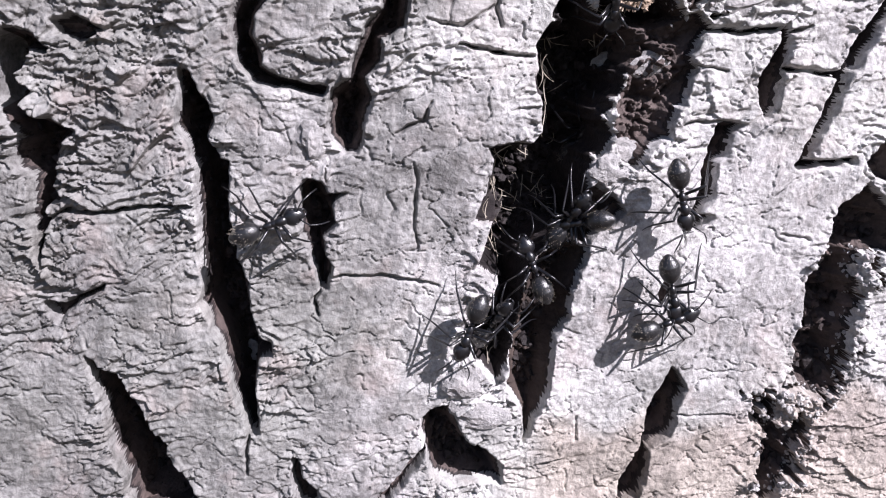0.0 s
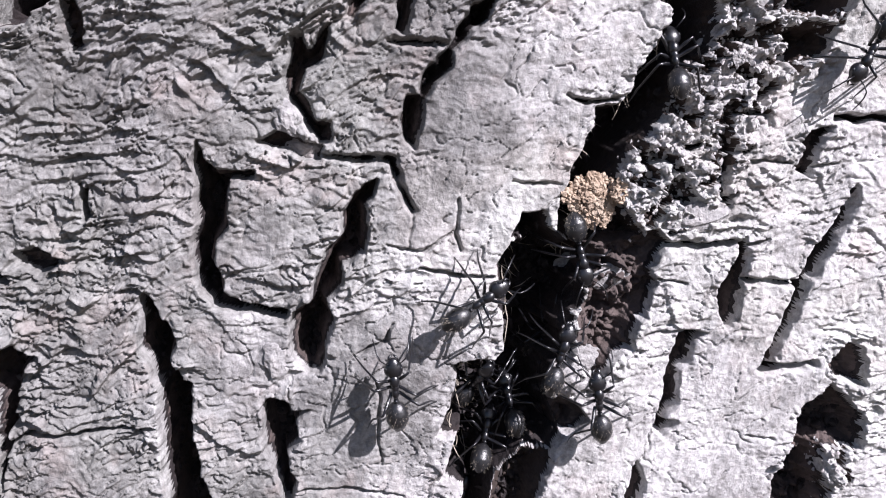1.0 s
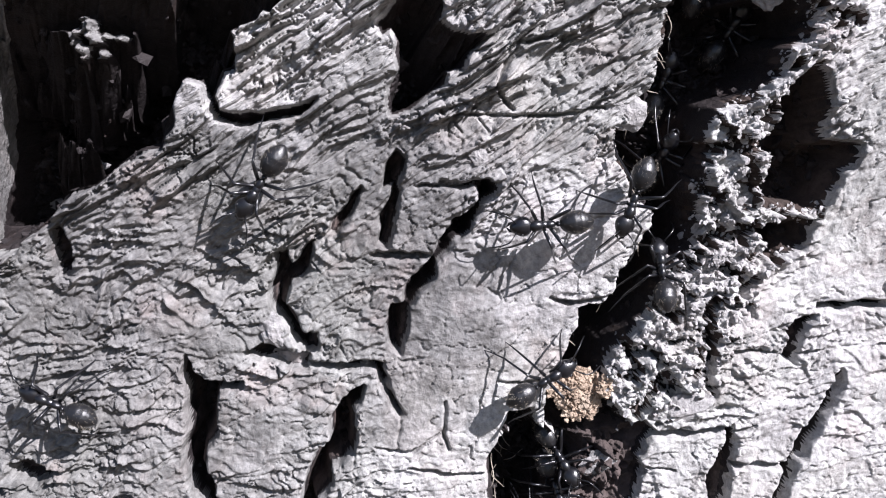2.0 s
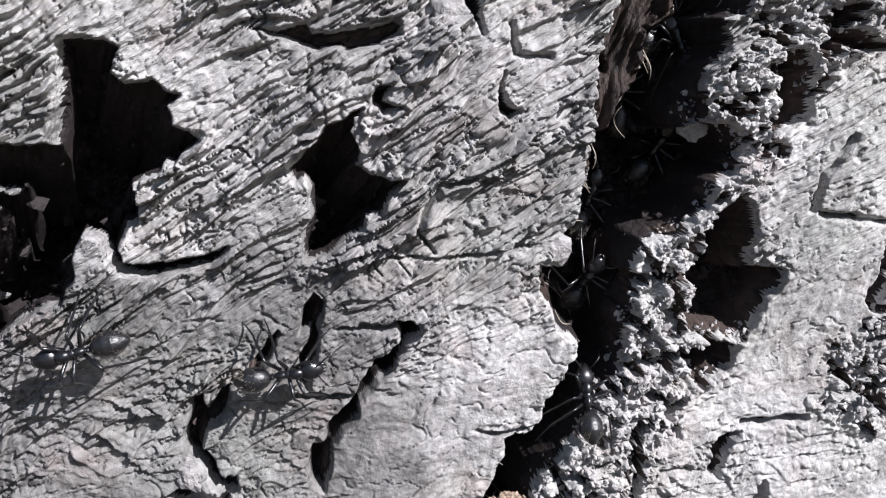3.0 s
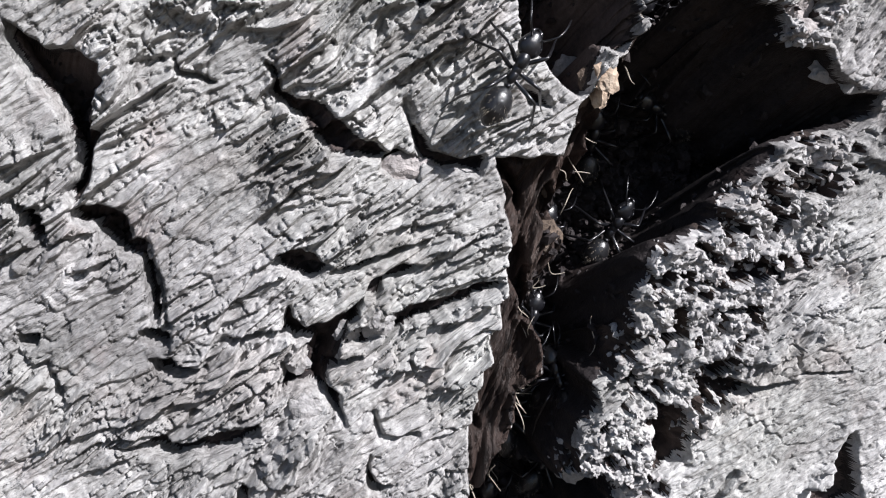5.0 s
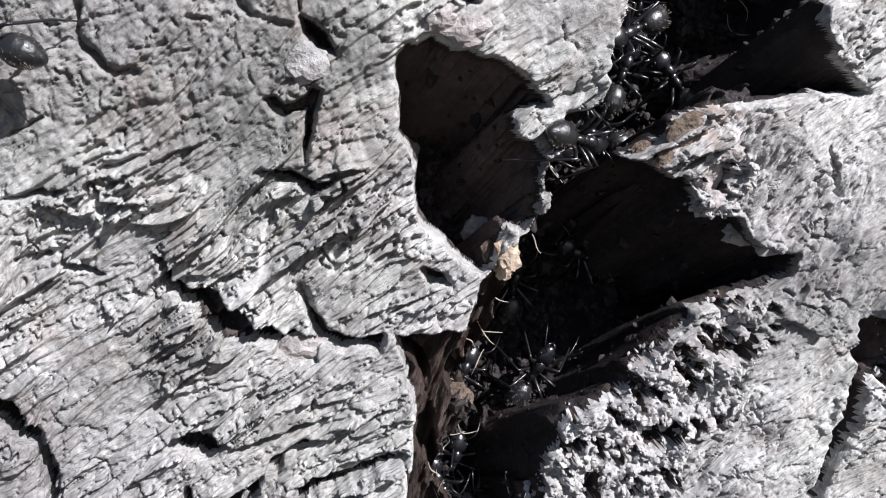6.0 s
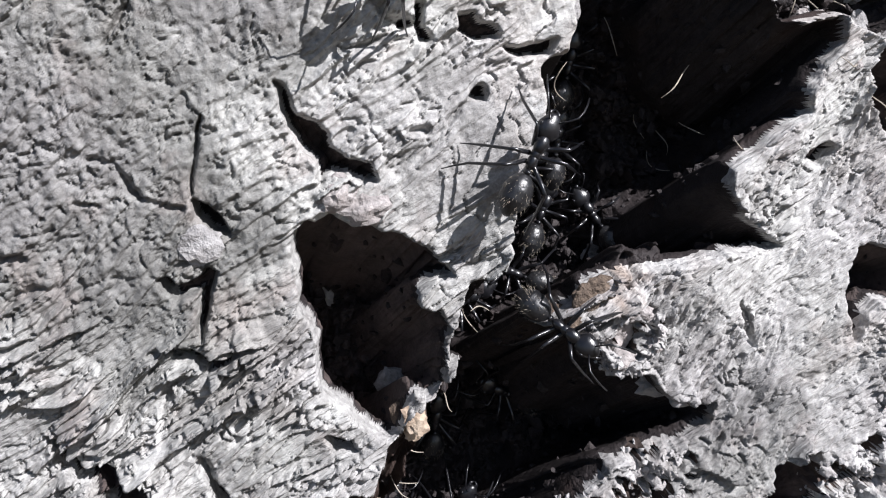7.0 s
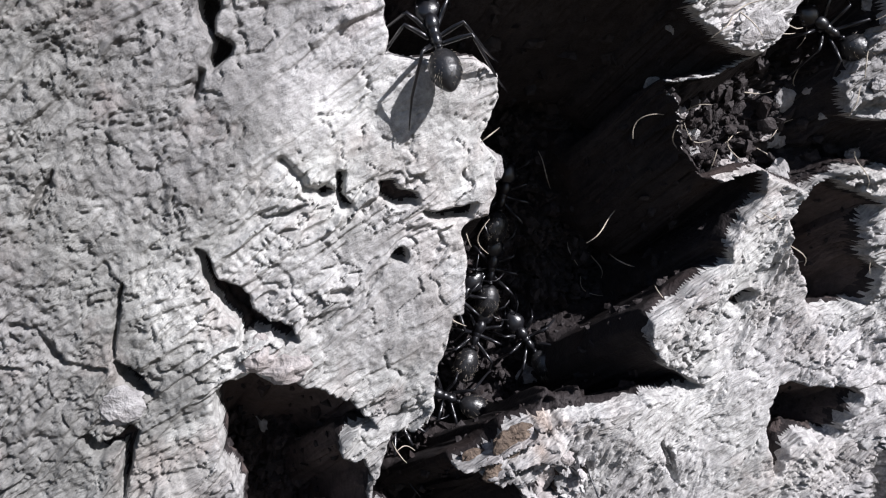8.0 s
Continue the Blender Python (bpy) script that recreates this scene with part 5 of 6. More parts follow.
# ---- loose pieces on the bark ----
PALE = material("pale_flake", (0.20, 0.19, 0.187), (0.56, 0.545, 0.54), 0.9, 1100, (0.36, 0.30, 0.285), 0.5, 0.8)
CHIP = material("weathered_flake", (0.16, 0.152, 0.15), (0.44, 0.428, 0.424), 0.9, 1100, (0.28, 0.24, 0.23), 0.5, 0.8)
OCHRE = material("ochre_rot", (0.05, 0.037, 0.030), (0.21, 0.158, 0.12), 0.8, 1300, (0.36, 0.32, 0.285), 0.6, 1.0)
FRASS = material("frass_grain", (0.20, 0.14, 0.10), (0.54, 0.43, 0.33), 0.85, 700, (0.62, 0.55, 0.46), 0.6, 0.6)
PINKISH = material("pinkish_flake", (0.17, 0.152, 0.146), (0.45, 0.418, 0.408), 0.9, 1000, (0.24, 0.18, 0.155), 0.5, 0.8)
STRAW = material("straw", (0.22, 0.19, 0.15), (0.48, 0.43, 0.36), 0.6, 1500, bump=0.2)
CHITIN = material("black_chitin", (0.004, 0.004, 0.005), (0.012, 0.012, 0.015), 0.3, 1500, bump=0.12, spec=0.6, coat=0.25)
GASTER = material("dusty_black_chitin", (0.006, 0.006, 0.007), (0.018, 0.018, 0.02), 0.34, 1500, bump=0.2, spec=0.6, coat=0.2)


def linked(name, bm, mat, parent=None, smooth=True):
    me = bpy.data.meshes.new(name)
    bm.to_mesh(me)
    bm.free()
    me.materials.append(mat)
    me.polygons.foreach_set("use_smooth", [smooth] * len(me.polygons))
    ob = new(name, me)
    ob.parent = parent
    return ob


def deep_shift(x, z):
    """How far things in the undercut furrows lie back with the furrow's floor, mm."""
    d = float(np.median(DEPTH[patch_of(x - 1, x + 1, z - 1, z + 1)]))
    return float(undercut(np.float64(d), np.float64(x), np.float64(z)))


def near_height(x, z, reach=2.0, share=60):
    """Height of the bark round a place, mm: lower shares reach down between the flakes."""
    return float(np.percentile(HEIGHT[patch_of(x - reach, x + reach, z - reach, z + reach)], share))


CHIP_LABELS = {"pale": "pale grey flake of loose bark", "ochre": "crumbling ochre piece of rotten bark", "pinkish": "pinkish grey lump of broken bark", "amber": "amber splinter of rotten wood in the furrow"}
chip_count = 0


def bark_chip(kind, x, z, wide, tall, turn):
    """A broken, angular bit of bark, about wide by tall mm."""
    global chip_count
    chip_count += 1
    bm = bmesh.new()
    bmesh.ops.create_icosphere(bm, subdivisions=3, radius=1)
    shift = Vector((chip_count * 3.7, chip_count * 1.3, 0))
    for v in bm.verts:
        p = v.co.copy()
        r = 1 + 0.42 * noise.noise(p * 1.2 + shift) + 0.26 * abs(noise.noise(p * 2.6 + shift)) + 0.16 * noise.noise(p * 6 + shift)
        step = noise.cell(Vector((p.x * 1.4, p.y * 2.6, p.z * 1.4)) + shift)
        p *= r + 0.14 * step
        v.co = Vector((p.x * wide / 2000, p.z * min(wide, tall) / (3000 if kind == "pinkish" else 4200), p.y * tall / 2000))
    ob = linked("bark_chip", bm, {"pale": CHIP, "ochre": OCHRE, "pinkish": PINKISH, "amber": FRASS}[kind], smooth=False)
    y = -near_height(x, z, max(wide, tall) * 0.45, 80 if kind == "amber" else 40) / 1000
    back = deep_shift(x, z) / 1000
    ob.matrix_basis = pose(x / 1000 - 0.8 * back, y, 1 + z / 1000 - 1.45 * back, 0, -turn * 0.2, 0)
    tagged(ob, CHIP_LABELS[kind], "bark chip", "loose bark chips")


bark_chip("pale", 60.8, 148.4, 0.8, 1.9, 90)
bark_chip("ochre", 78.7, 138.5, 2.6, 1.8, 20)
bark_chip("ochre", 80.3, 137.6, 2.2, 2.6, 50)
bark_chip("ochre", 82.1, 139.7, 2.8, 3.2, 55)
bark_chip("ochre", 83.8, 140.5, 3.2, 2.6, 40)
bark_chip("pinkish", 85.3, 133.9, 2.9, 3.2, 20)
bark_chip("pinkish", 84.6, 132.5, 2.3, 2.1, 0)
bark_chip("amber", 63.1, 130, 2.4, 3.0, 60)
bark_chip("amber", 62.7, 128, 1.9, 2.4, 20)
bark_chip("pale", 64.3, 134.4, 3.6, 3.6, 50)
bark_chip("ochre", 61.6, 129.7, 1.5, 2.9, 70)
bark_chip("ochre", 61.1, 128.1, 1.4, 1.8, 20)
bark_chip("pale", 63.4, 132.4, 1.2, 1.5, 60)
bark_chip("ochre", 57.4, 118.8, 1.6, 2.4, 60)
bark_chip("pinkish", 86.4, 135.1, 3.4, 3, 20)
bark_chip("pinkish", 85.4, 132.2, 3, 2.4, 0)
bark_chip("pinkish", 87.8, 137.0, 2.6, 2, 40)
bark_chip("pinkish", 88.9, 133.4, 2.2, 2, -20)
bark_chip("pinkish", 58.9, 154.4, 3.8, 3.3, 30)
bark_chip("pinkish", 61.4, 152.8, 4.5, 2.8, -30)
bark_chip("pale", 45.7, 151.8, 3.7, 3.3, 0)
bark_chip("pale", 90.6, 127.1, 4.8, 2.7, -20)
bark_chip("pale", 93.8, 125.2, 4.2, 2.1, -20)
bark_chip("pale", 26.0, 104.9, 2.4, 3.1, 90)
bark_chip("pale", 35.4, 108.2, 3.1, 2.5, -40)
bark_chip("pale", 32.1, 106.8, 2.5, 1.9, 40)
bark_chip("ochre", 57.1, 113.7, 2.6, 3.7, 80)
bark_chip("pale", 56.2, 84.1, 3.6, 4.4, 60)
bark_chip("pale", 32.0, 106.3, 2.5, 3.3, 60)
bark_chip("pale", 35.3, 107.3, 3.1, 3.9, 60)
bark_chip("pinkish", 40.3, 123.5, 4.8, 3.0, -20)
bark_chip("pale", -9.9, 48.0, 2.8, 4.6, 80)
bark_chip("pinkish", -8.0, 44.0, 4.1, 2.8, -30)
bark_chip("pale", 24.7, 9.4, 4.0, 3.3, 30)
bark_chip("pale", 28.0, 11.5, 4.0, 3.3, -30)
bark_chip("pale", 31.4, 23.1, 4.7, 3.1, 30)
bark_chip("pale", 27.6, 23.5, 3.1, 2.3, 30)
bark_chip("pale", 43.2, 30.9, 8.6, 3.8, 25)
bark_chip("pale", 3.3, -19.6, 4.9, 5.2, -60)
bark_chip("pale", 5.5, -25.1, 7.4, 4.4, -50)
bark_chip("pale", -26.9, -16.5, 2.0, 3.4, 90)
bark_chip("pale", -14.8, 16.2, 3.6, 4.4, 80)
bark_chip("pale", 16.6, 87.1, 3.1, 3.9, 60)
bark_chip("pale", 26.2, 99.2, 3.2, 4.2, 55)
bark_chip("pale", 37.0, 71.0, 4.3, 4.3, 50)
bark_chip("pale", 52.6, 57.7, 3.9, 4.0, 0)
bark_chip("pale", 18.0, 67.6, 2.0, 2.9, 0)
bark_chip("pale", -29.6, 75.9, 3.8, 1.9, 10)
bark_chip("pale", -35.1, 73.7, 3.1, 1.6, 10)
bark_chip("pale", -32.9, 68.8, 1.6, 1.3, 0)
bark_chip("pale", 95.9, 147.3, 3.9, 2.6, 20)
bark_chip("pale", 60.6, 147.7, 0.9, 2.1, 90)
bark_chip("pale", 110.7, 179.0, 5.6, 3.9, 30)
bark_chip("pale", 118.4, 162.6, 2.7, 3.8, 80)
bark_chip("pale", 83.6, 168.5, 2.9, 4.0, 80)


def grain_shape():
    bm = bmesh.new()
    bmesh.ops.create_icosphere(bm, subdivisions=1, radius=1)
    bm.verts.ensure_lookup_table()
    shape = [v.co.copy() for v in bm.verts], [[v.index for v in f.verts] for f in bm.faces]
    bm.free()
    return shape


GRAIN = grain_shape()


def frass_heap():
    """Grains of ochre frass heaped in the furrow's western lip."""
    bm = bmesh.new()
    rng = random.Random(5)
    for _ in range(1150):
        a, far = rng.uniform(0, 2 * math.pi), 3.9 * rng.random() ** 0.6 * (0.8 + 0.3 * rng.random())
        x, z = 29.3 + far * math.cos(a) * (1 + 0.2 * math.sin(3 * a)), 34.0 + 0.92 * far * math.sin(a)
        r = rng.uniform(0.14, 0.46)
        y = -(max(near_height(x, z, 0.8, 70), -2.4) + rng.uniform(-0.4, 1.0) * math.exp(-((x - 29.3) / 2.6) ** 2 - ((z - 34.2) / 2.6) ** 2)) / 1000
        m = pose(x / 1000, y, 1 + z / 1000, rng.uniform(0, 360), rng.uniform(0, 360), 0) @ Matrix.Diagonal((r / 1000, r / rng.uniform(1200, 2000), r / rng.uniform(700, 1200), 1))
        grain = [m @ Vector(v) for v in GRAIN[0]]
        grain = [bm.verts.new(v + Vector((rng.gauss(0, 1), rng.gauss(0, 1), rng.gauss(0, 1))) * r * 0.00022) for v in grain]
        for f in GRAIN[1]:
            bm.faces.new([grain[k] for k in f])
    ob = linked("frass_heap", bm, FRASS, smooth=False)
    tagged(ob, "heap of ochre frass grains lodged in the furrow", "frass", kind="stuff")


frass_heap()


def crumb_scatter(name, label, places, count, sizes, mat, seed, tumbled=180.0):
    """Angular crumbs strewn over the places that a mask picks."""
    bm = bmesh.new()
    rng = random.Random(seed)
    spots = np.argwhere(places & (ACROSS > FRONT[0] + 2) & (ACROSS < FRONT[1] - 2) & (Z > FRONT[2] + 2) & (Z < FRONT[3] - 2))
    for k in rng.sample(range(len(spots)), count):
        j, i = spots[k]
        r = sizes[0] * (sizes[1] / sizes[0]) ** (rng.random() ** 1.6)
        back = float(undercut(DEPTH[j, i], X[j, i], Z[j, i]))
        m = pose((X[j, i] - 0.8 * back) / 1000, -(float(HEIGHT[j, i]) + 0.25 * r) / 1000, 1 + (V[j] - 1.45 * back) / 1000, rng.uniform(-tumbled, tumbled), rng.uniform(0, 360), rng.uniform(-tumbled, tumbled))
        m = m @ Matrix.Diagonal((r / 1000, r / rng.uniform(1300, 2800), r / rng.uniform(800, 1500), 1))
        own = Vector((rng.uniform(-50, 50), rng.uniform(-50, 50), 0))
        crumb = [bm.verts.new(m @ (v * (1 + 0.8 * noise.noise(v * 1.1 + own)) * (1 + rng.uniform(-0.2, 0.2)))) for v in GRAIN[0]]
        for f in GRAIN[1]:
            bm.faces.new([crumb[n] for n in f])
    tagged(linked(name, bm, mat, smooth=False), label, "crumbs", kind="stuff")


crumb_scatter("bark_crumbs", "pale angular crumbs of broken bark beside the furrow", (CRUMBLY > 0.5) & (DEPTH < 4), 5200, (0.14, 0.62), PALE, 31, 60.0)
# The second scatter shares the furrow floors' painted shade colour.
crumb_scatter("furrow_crumbs", "crumbs on the floor of the furrows, blackened for the shade there", (DEPTH > 5), 6000, (0.25, 1.1), FURROW_SHADE, 37)


def tube(bm, points, radii, sides=6):
    """A tapering bent rod through the points."""
    rings = []
    for k, p in enumerate(points):
        ahead = (points[min(k + 1, len(points) - 1)] - points[max(k - 1, 0)]).normalized()
        a = ahead.orthogonal().normalized()
        b = ahead.cross(a)
        rings.append([bm.verts.new(p + radii[k] * (math.cos(q) * a + math.sin(q) * b)) for q in np.linspace(0, 2 * math.pi, sides, False)])
    for lo, hi in zip(rings, rings[1:]):
        # keep the rings from twisting
        best = min(range(sides), key=lambda o: sum((lo[i].co - hi[(i + o) % sides].co).length for i in range(sides)))
        for i in range(sides):
            bm.faces.new((lo[i], lo[(i + 1) % sides], hi[(i + 1 + best) % sides], hi[(i + best) % sides]))
    bm.faces.new(rings[0][::-1])
    bm.faces.new(rings[-1])


def fibres():
    """Dry plant fibres and hairs caught on the lit wall of the great furrow."""
    rng = random.Random(11)
    shapes = []
    for k in range(6):
        bm = bmesh.new()
        long, bend = rng.uniform(1.8, 5.0) / 1000, rng.uniform(-1.6, 1.6)
        pts = [Vector((long * (t - 0.5), 0.13 * long * math.sin(5 * t + k), bend * long * 1.3 * (t - 0.5) ** 2)) for t in np.linspace(0, 1, 9)]
        tube(bm, pts, [0.00003 + 0.00004 * math.sin(math.pi * t) for t in np.linspace(0, 1, 9)], 5)
        me = bpy.data.meshes.new("plant_fibre")
        bm.to_mesh(me)
        bm.free()
        me.materials.append(STRAW)
        shapes.append(me)
    lit = np.argwhere((FIBRE > 0.25) & (DEPTH > 6) & (DEPTH < 15) & (np.gradient(DEPTH, axis=1) >= 0) & (ACROSS > FRONT[0]) & (ACROSS < FRONT[1]) & (Z > -20) & (Z < FRONT[3]))
    for k in rng.sample(range(len(lit)), 170):
        j, i = lit[k]
        ob = new("plant_fibre", rng.choice(shapes))
        x, z = float(X[j, i]), V[j]
        back = deep_shift(x, z) / 1000
        ob.matrix_basis = pose(x / 1000 - 0.8 * back, -(near_height(x, z, 0.8, 80) + 0.25) / 1000, 1 + z / 1000 - 1.45 * back, rng.gauss(0, 15), rng.gauss(75, 35), rng.gauss(0, 15))
        tagged(ob, "thin dry straw-coloured plant fibre caught in the furrow", "fibre", "fibres in the furrow")


fibres()


def rift_litter():
    """Bits of bark and fibre in the rift beside the great furrow's upper end."""
    rng = random.Random(23)
    for _ in range(26):
        x, z = rng.uniform(104, 129), rng.uniform(158, 181)
        size = rng.uniform(0.9, 2.6)
        bark_chip(rng.choice(("pale", "pale", "pinkish")), x, z, size, size * rng.uniform(0.5, 1.2), rng.uniform(-60, 60))
    straws = [o.data for o in bpy.data.objects if o.name.startswith("plant_fibre")][:6]
    for _ in range(40):
        x, z = rng.uniform(98, 130), rng.uniform(150, 182)
        ob = new("plant_fibre", rng.choice(straws))
        back = deep_shift(x, z) / 1000
        ob.matrix_basis = pose(x / 1000 - 0.8 * back, -(near_height(x, z, 1.0, 80) + 0.3) / 1000, 1 + z / 1000 - 1.45 * back, rng.gauss(0, 15), rng.uniform(0, 180), rng.gauss(0, 15))
        tagged(ob, "thin dry straw-coloured plant fibre caught in the furrow", "fibre", "fibres in the furrow")


rift_litter()


# ---- ants ----
def ellipsoid(bm, centre, radii, shape=None, u=20, v=14):
    made = bmesh.ops.create_uvsphere(bm, u_segments=u, v_segments=v, radius=1)["verts"]
    for p in made:
        q = Vector((p.co.z, p.co.x, p.co.y))
        if shape:
            q = shape(q)
        p.co = (Vector(centre) + Vector((q.x * radii[0], q.y * radii[1], q.z * radii[2]))) / 1000


def heart(q):
    wide = 0.72 + 0.34 * ease_one((0.9 - q.x) / 1.6)
    return Vector((q.x - 0.12 * (1 - abs(q.y)) * (q.x < -0.6), q.y * wide, q.z * (0.8 + 0.2 * ease_one((0.8 - q.x) / 1.5))))


def ease_one(t):
    t = min(max(t, 0), 1)
    return t * t * (3 - 2 * t)


def banded(q):
    step = (q.x * 2.6) % 1.0
    ring = 1 - 0.05 * (1 - ease_one(step / 0.3)) * (abs(q.x) < 0.95)
    drop = 1 - 0.28 * ease_one((-q.x - 0.2) / 0.8)
    return Vector((q.x, q.y * ring * drop, q.z * ring * drop + 0.05))


LEGS = [  # coxa, knee, ankle, toe of the left legs, mm
    ((1.75, 0.42, 2.75), (3.05, 2.1, 4.4), (4.35, 3.3, 0.9), (5.5, 4.0, -1.0)),
    ((0.95, 0.48, 2.7), (0.95, 2.7, 4.6), (0.55, 4.5, 0.9), (0.2, 5.9, -1.0)),
    ((0.15, 0.42, 2.7), (-1.5, 2.5, 4.9), (-3.3, 4.0, 1.1), (-5.2, 5.0, -1.0)),
]
STANCE = []


def build_ant():
    ant = tagged(new("ant"), "glossy black long-legged ant on the bark", "ant", "ants on the trunk")
    bm = bmesh.new()
    ellipsoid(bm, (3.8, 0, 3.05), (1.35, 1.3, 0.92), heart)
    head = linked("head", bm, CHITIN, ant)
    for side in (-1, 1):
        bm = bmesh.new()
        tube(bm, [Vector(p) / 1000 for p in ((4.6, 0.5 * side, 2.85), (5.15, 0.42 * side, 2.7), (5.45, 0.05 * side, 2.6))], [0.00025, 0.0002, 0.00006])
        linked("mandible", bm, CHITIN, head)
    for side in (-1, 1):
        bm = bmesh.new()
        ellipsoid(bm, (3.75, 0.98 * side, 3.4), (0.28, 0.16, 0.25), None, 10, 8)
        linked("eye", bm, CHITIN, head)
        bm = bmesh.new()
        pts = [(4.35, 0.45, 3.5), (4.9, 1.05, 4.2), (5.5, 1.6, 4.5), (6.2, 1.9, 4.2), (7.0, 2.15, 3.5), (7.8, 2.3, 2.7)]
        tube(bm, [Vector((x, y * side, z)) / 1000 for x, y, z in pts], [0.00009, 0.00008, 0.0001, 0.0001, 0.0001, 0.00007])
        linked("antenna", bm, CHITIN, head)
    bm = bmesh.new()
    ellipsoid(bm, (2.0, 0, 3.35), (0.95, 0.68, 0.68))
    ellipsoid(bm, (1.1, 0, 3.2), (0.75, 0.52, 0.55))
    ellipsoid(bm, (0.3, 0, 3.15), (0.85, 0.5, 0.6))
    tube(bm, [Vector(p) / 1000 for p in ((2.6, 0, 3.2), (2.9, 0, 3.1), (3.2, 0, 3.05))], [0.0003, 0.00022, 0.0003], 10)
    linked("thorax", bm, CHITIN, ant)
    bm = bmesh.new()
    ellipsoid(bm, (-0.75, 0, 3.2), (0.3, 0.36, 0.62), None, 12, 8)
    tube(bm, [Vector(p) / 1000 for p in ((-0.3, 0, 2.95), (-0.75, 0, 2.9), (-1.3, 0, 2.95))], [0.0002, 0.00018, 0.00022], 8)
    linked("petiole", bm, CHITIN, ant)
    bm = bmesh.new()
    ellipsoid(bm, (-3.05, 0, 3.2), (2.15, 1.5, 1.42), banded, 28, 26)
    gaster = linked("gaster", bm, GASTER, ant)
    bm = bmesh.new()
    rng = random.Random(3)
    for _ in range(90):
        a, b = rng.uniform(-0.85, 0.85), rng.uniform(-0.2, math.pi + 0.2)
        out = Vector((a, math.sqrt(1 - a * a) * math.cos(b), math.sqrt(1 - a * a) * math.sin(b)))
        root = Vector((-3.05 + 2.1 * out.x, 1.4 * out.y, 3.25 + 1.33 * out.z)) / 1000
        tip = root + (out + Vector((-0.9, 0, 0))).normalized() * rng.uniform(0.25, 0.45) / 1000
        tube(bm, [root, tip], [0.00002, 0.000008], 3)
    tagged(linked("bristles", bm, STRAW, gaster), "pale bristles")
    for side in (1, -1):
        for k, joints in enumerate(LEGS):
            bm = bmesh.new()
            c, kn, an, toe = [Vector((x, y * side, z)) / 1000 for x, y, z in joints]
            pts = [Vector((0, 0, 0)), (kn - c) * 0.12 + Vector((0, 0, -0.0002)), (kn - c) * 0.55, kn - c, (kn - c).lerp(an - c, 0.15), an - c, (an - c).lerp(toe - c, 0.5) + Vector((0, 0, -0.00025)), toe - c]
            tube(bm, pts, [0.00027, 0.00023, 0.00024, 0.00016, 0.00016, 0.00014, 0.00009, 0.00005], 7)
            leg = linked("leg", bm, CHITIN, ant)
            leg.matrix_basis = Matrix.Translation(c)
            STANCE.append((c.copy(), side, (k + (side > 0)) % 2))
    return ant


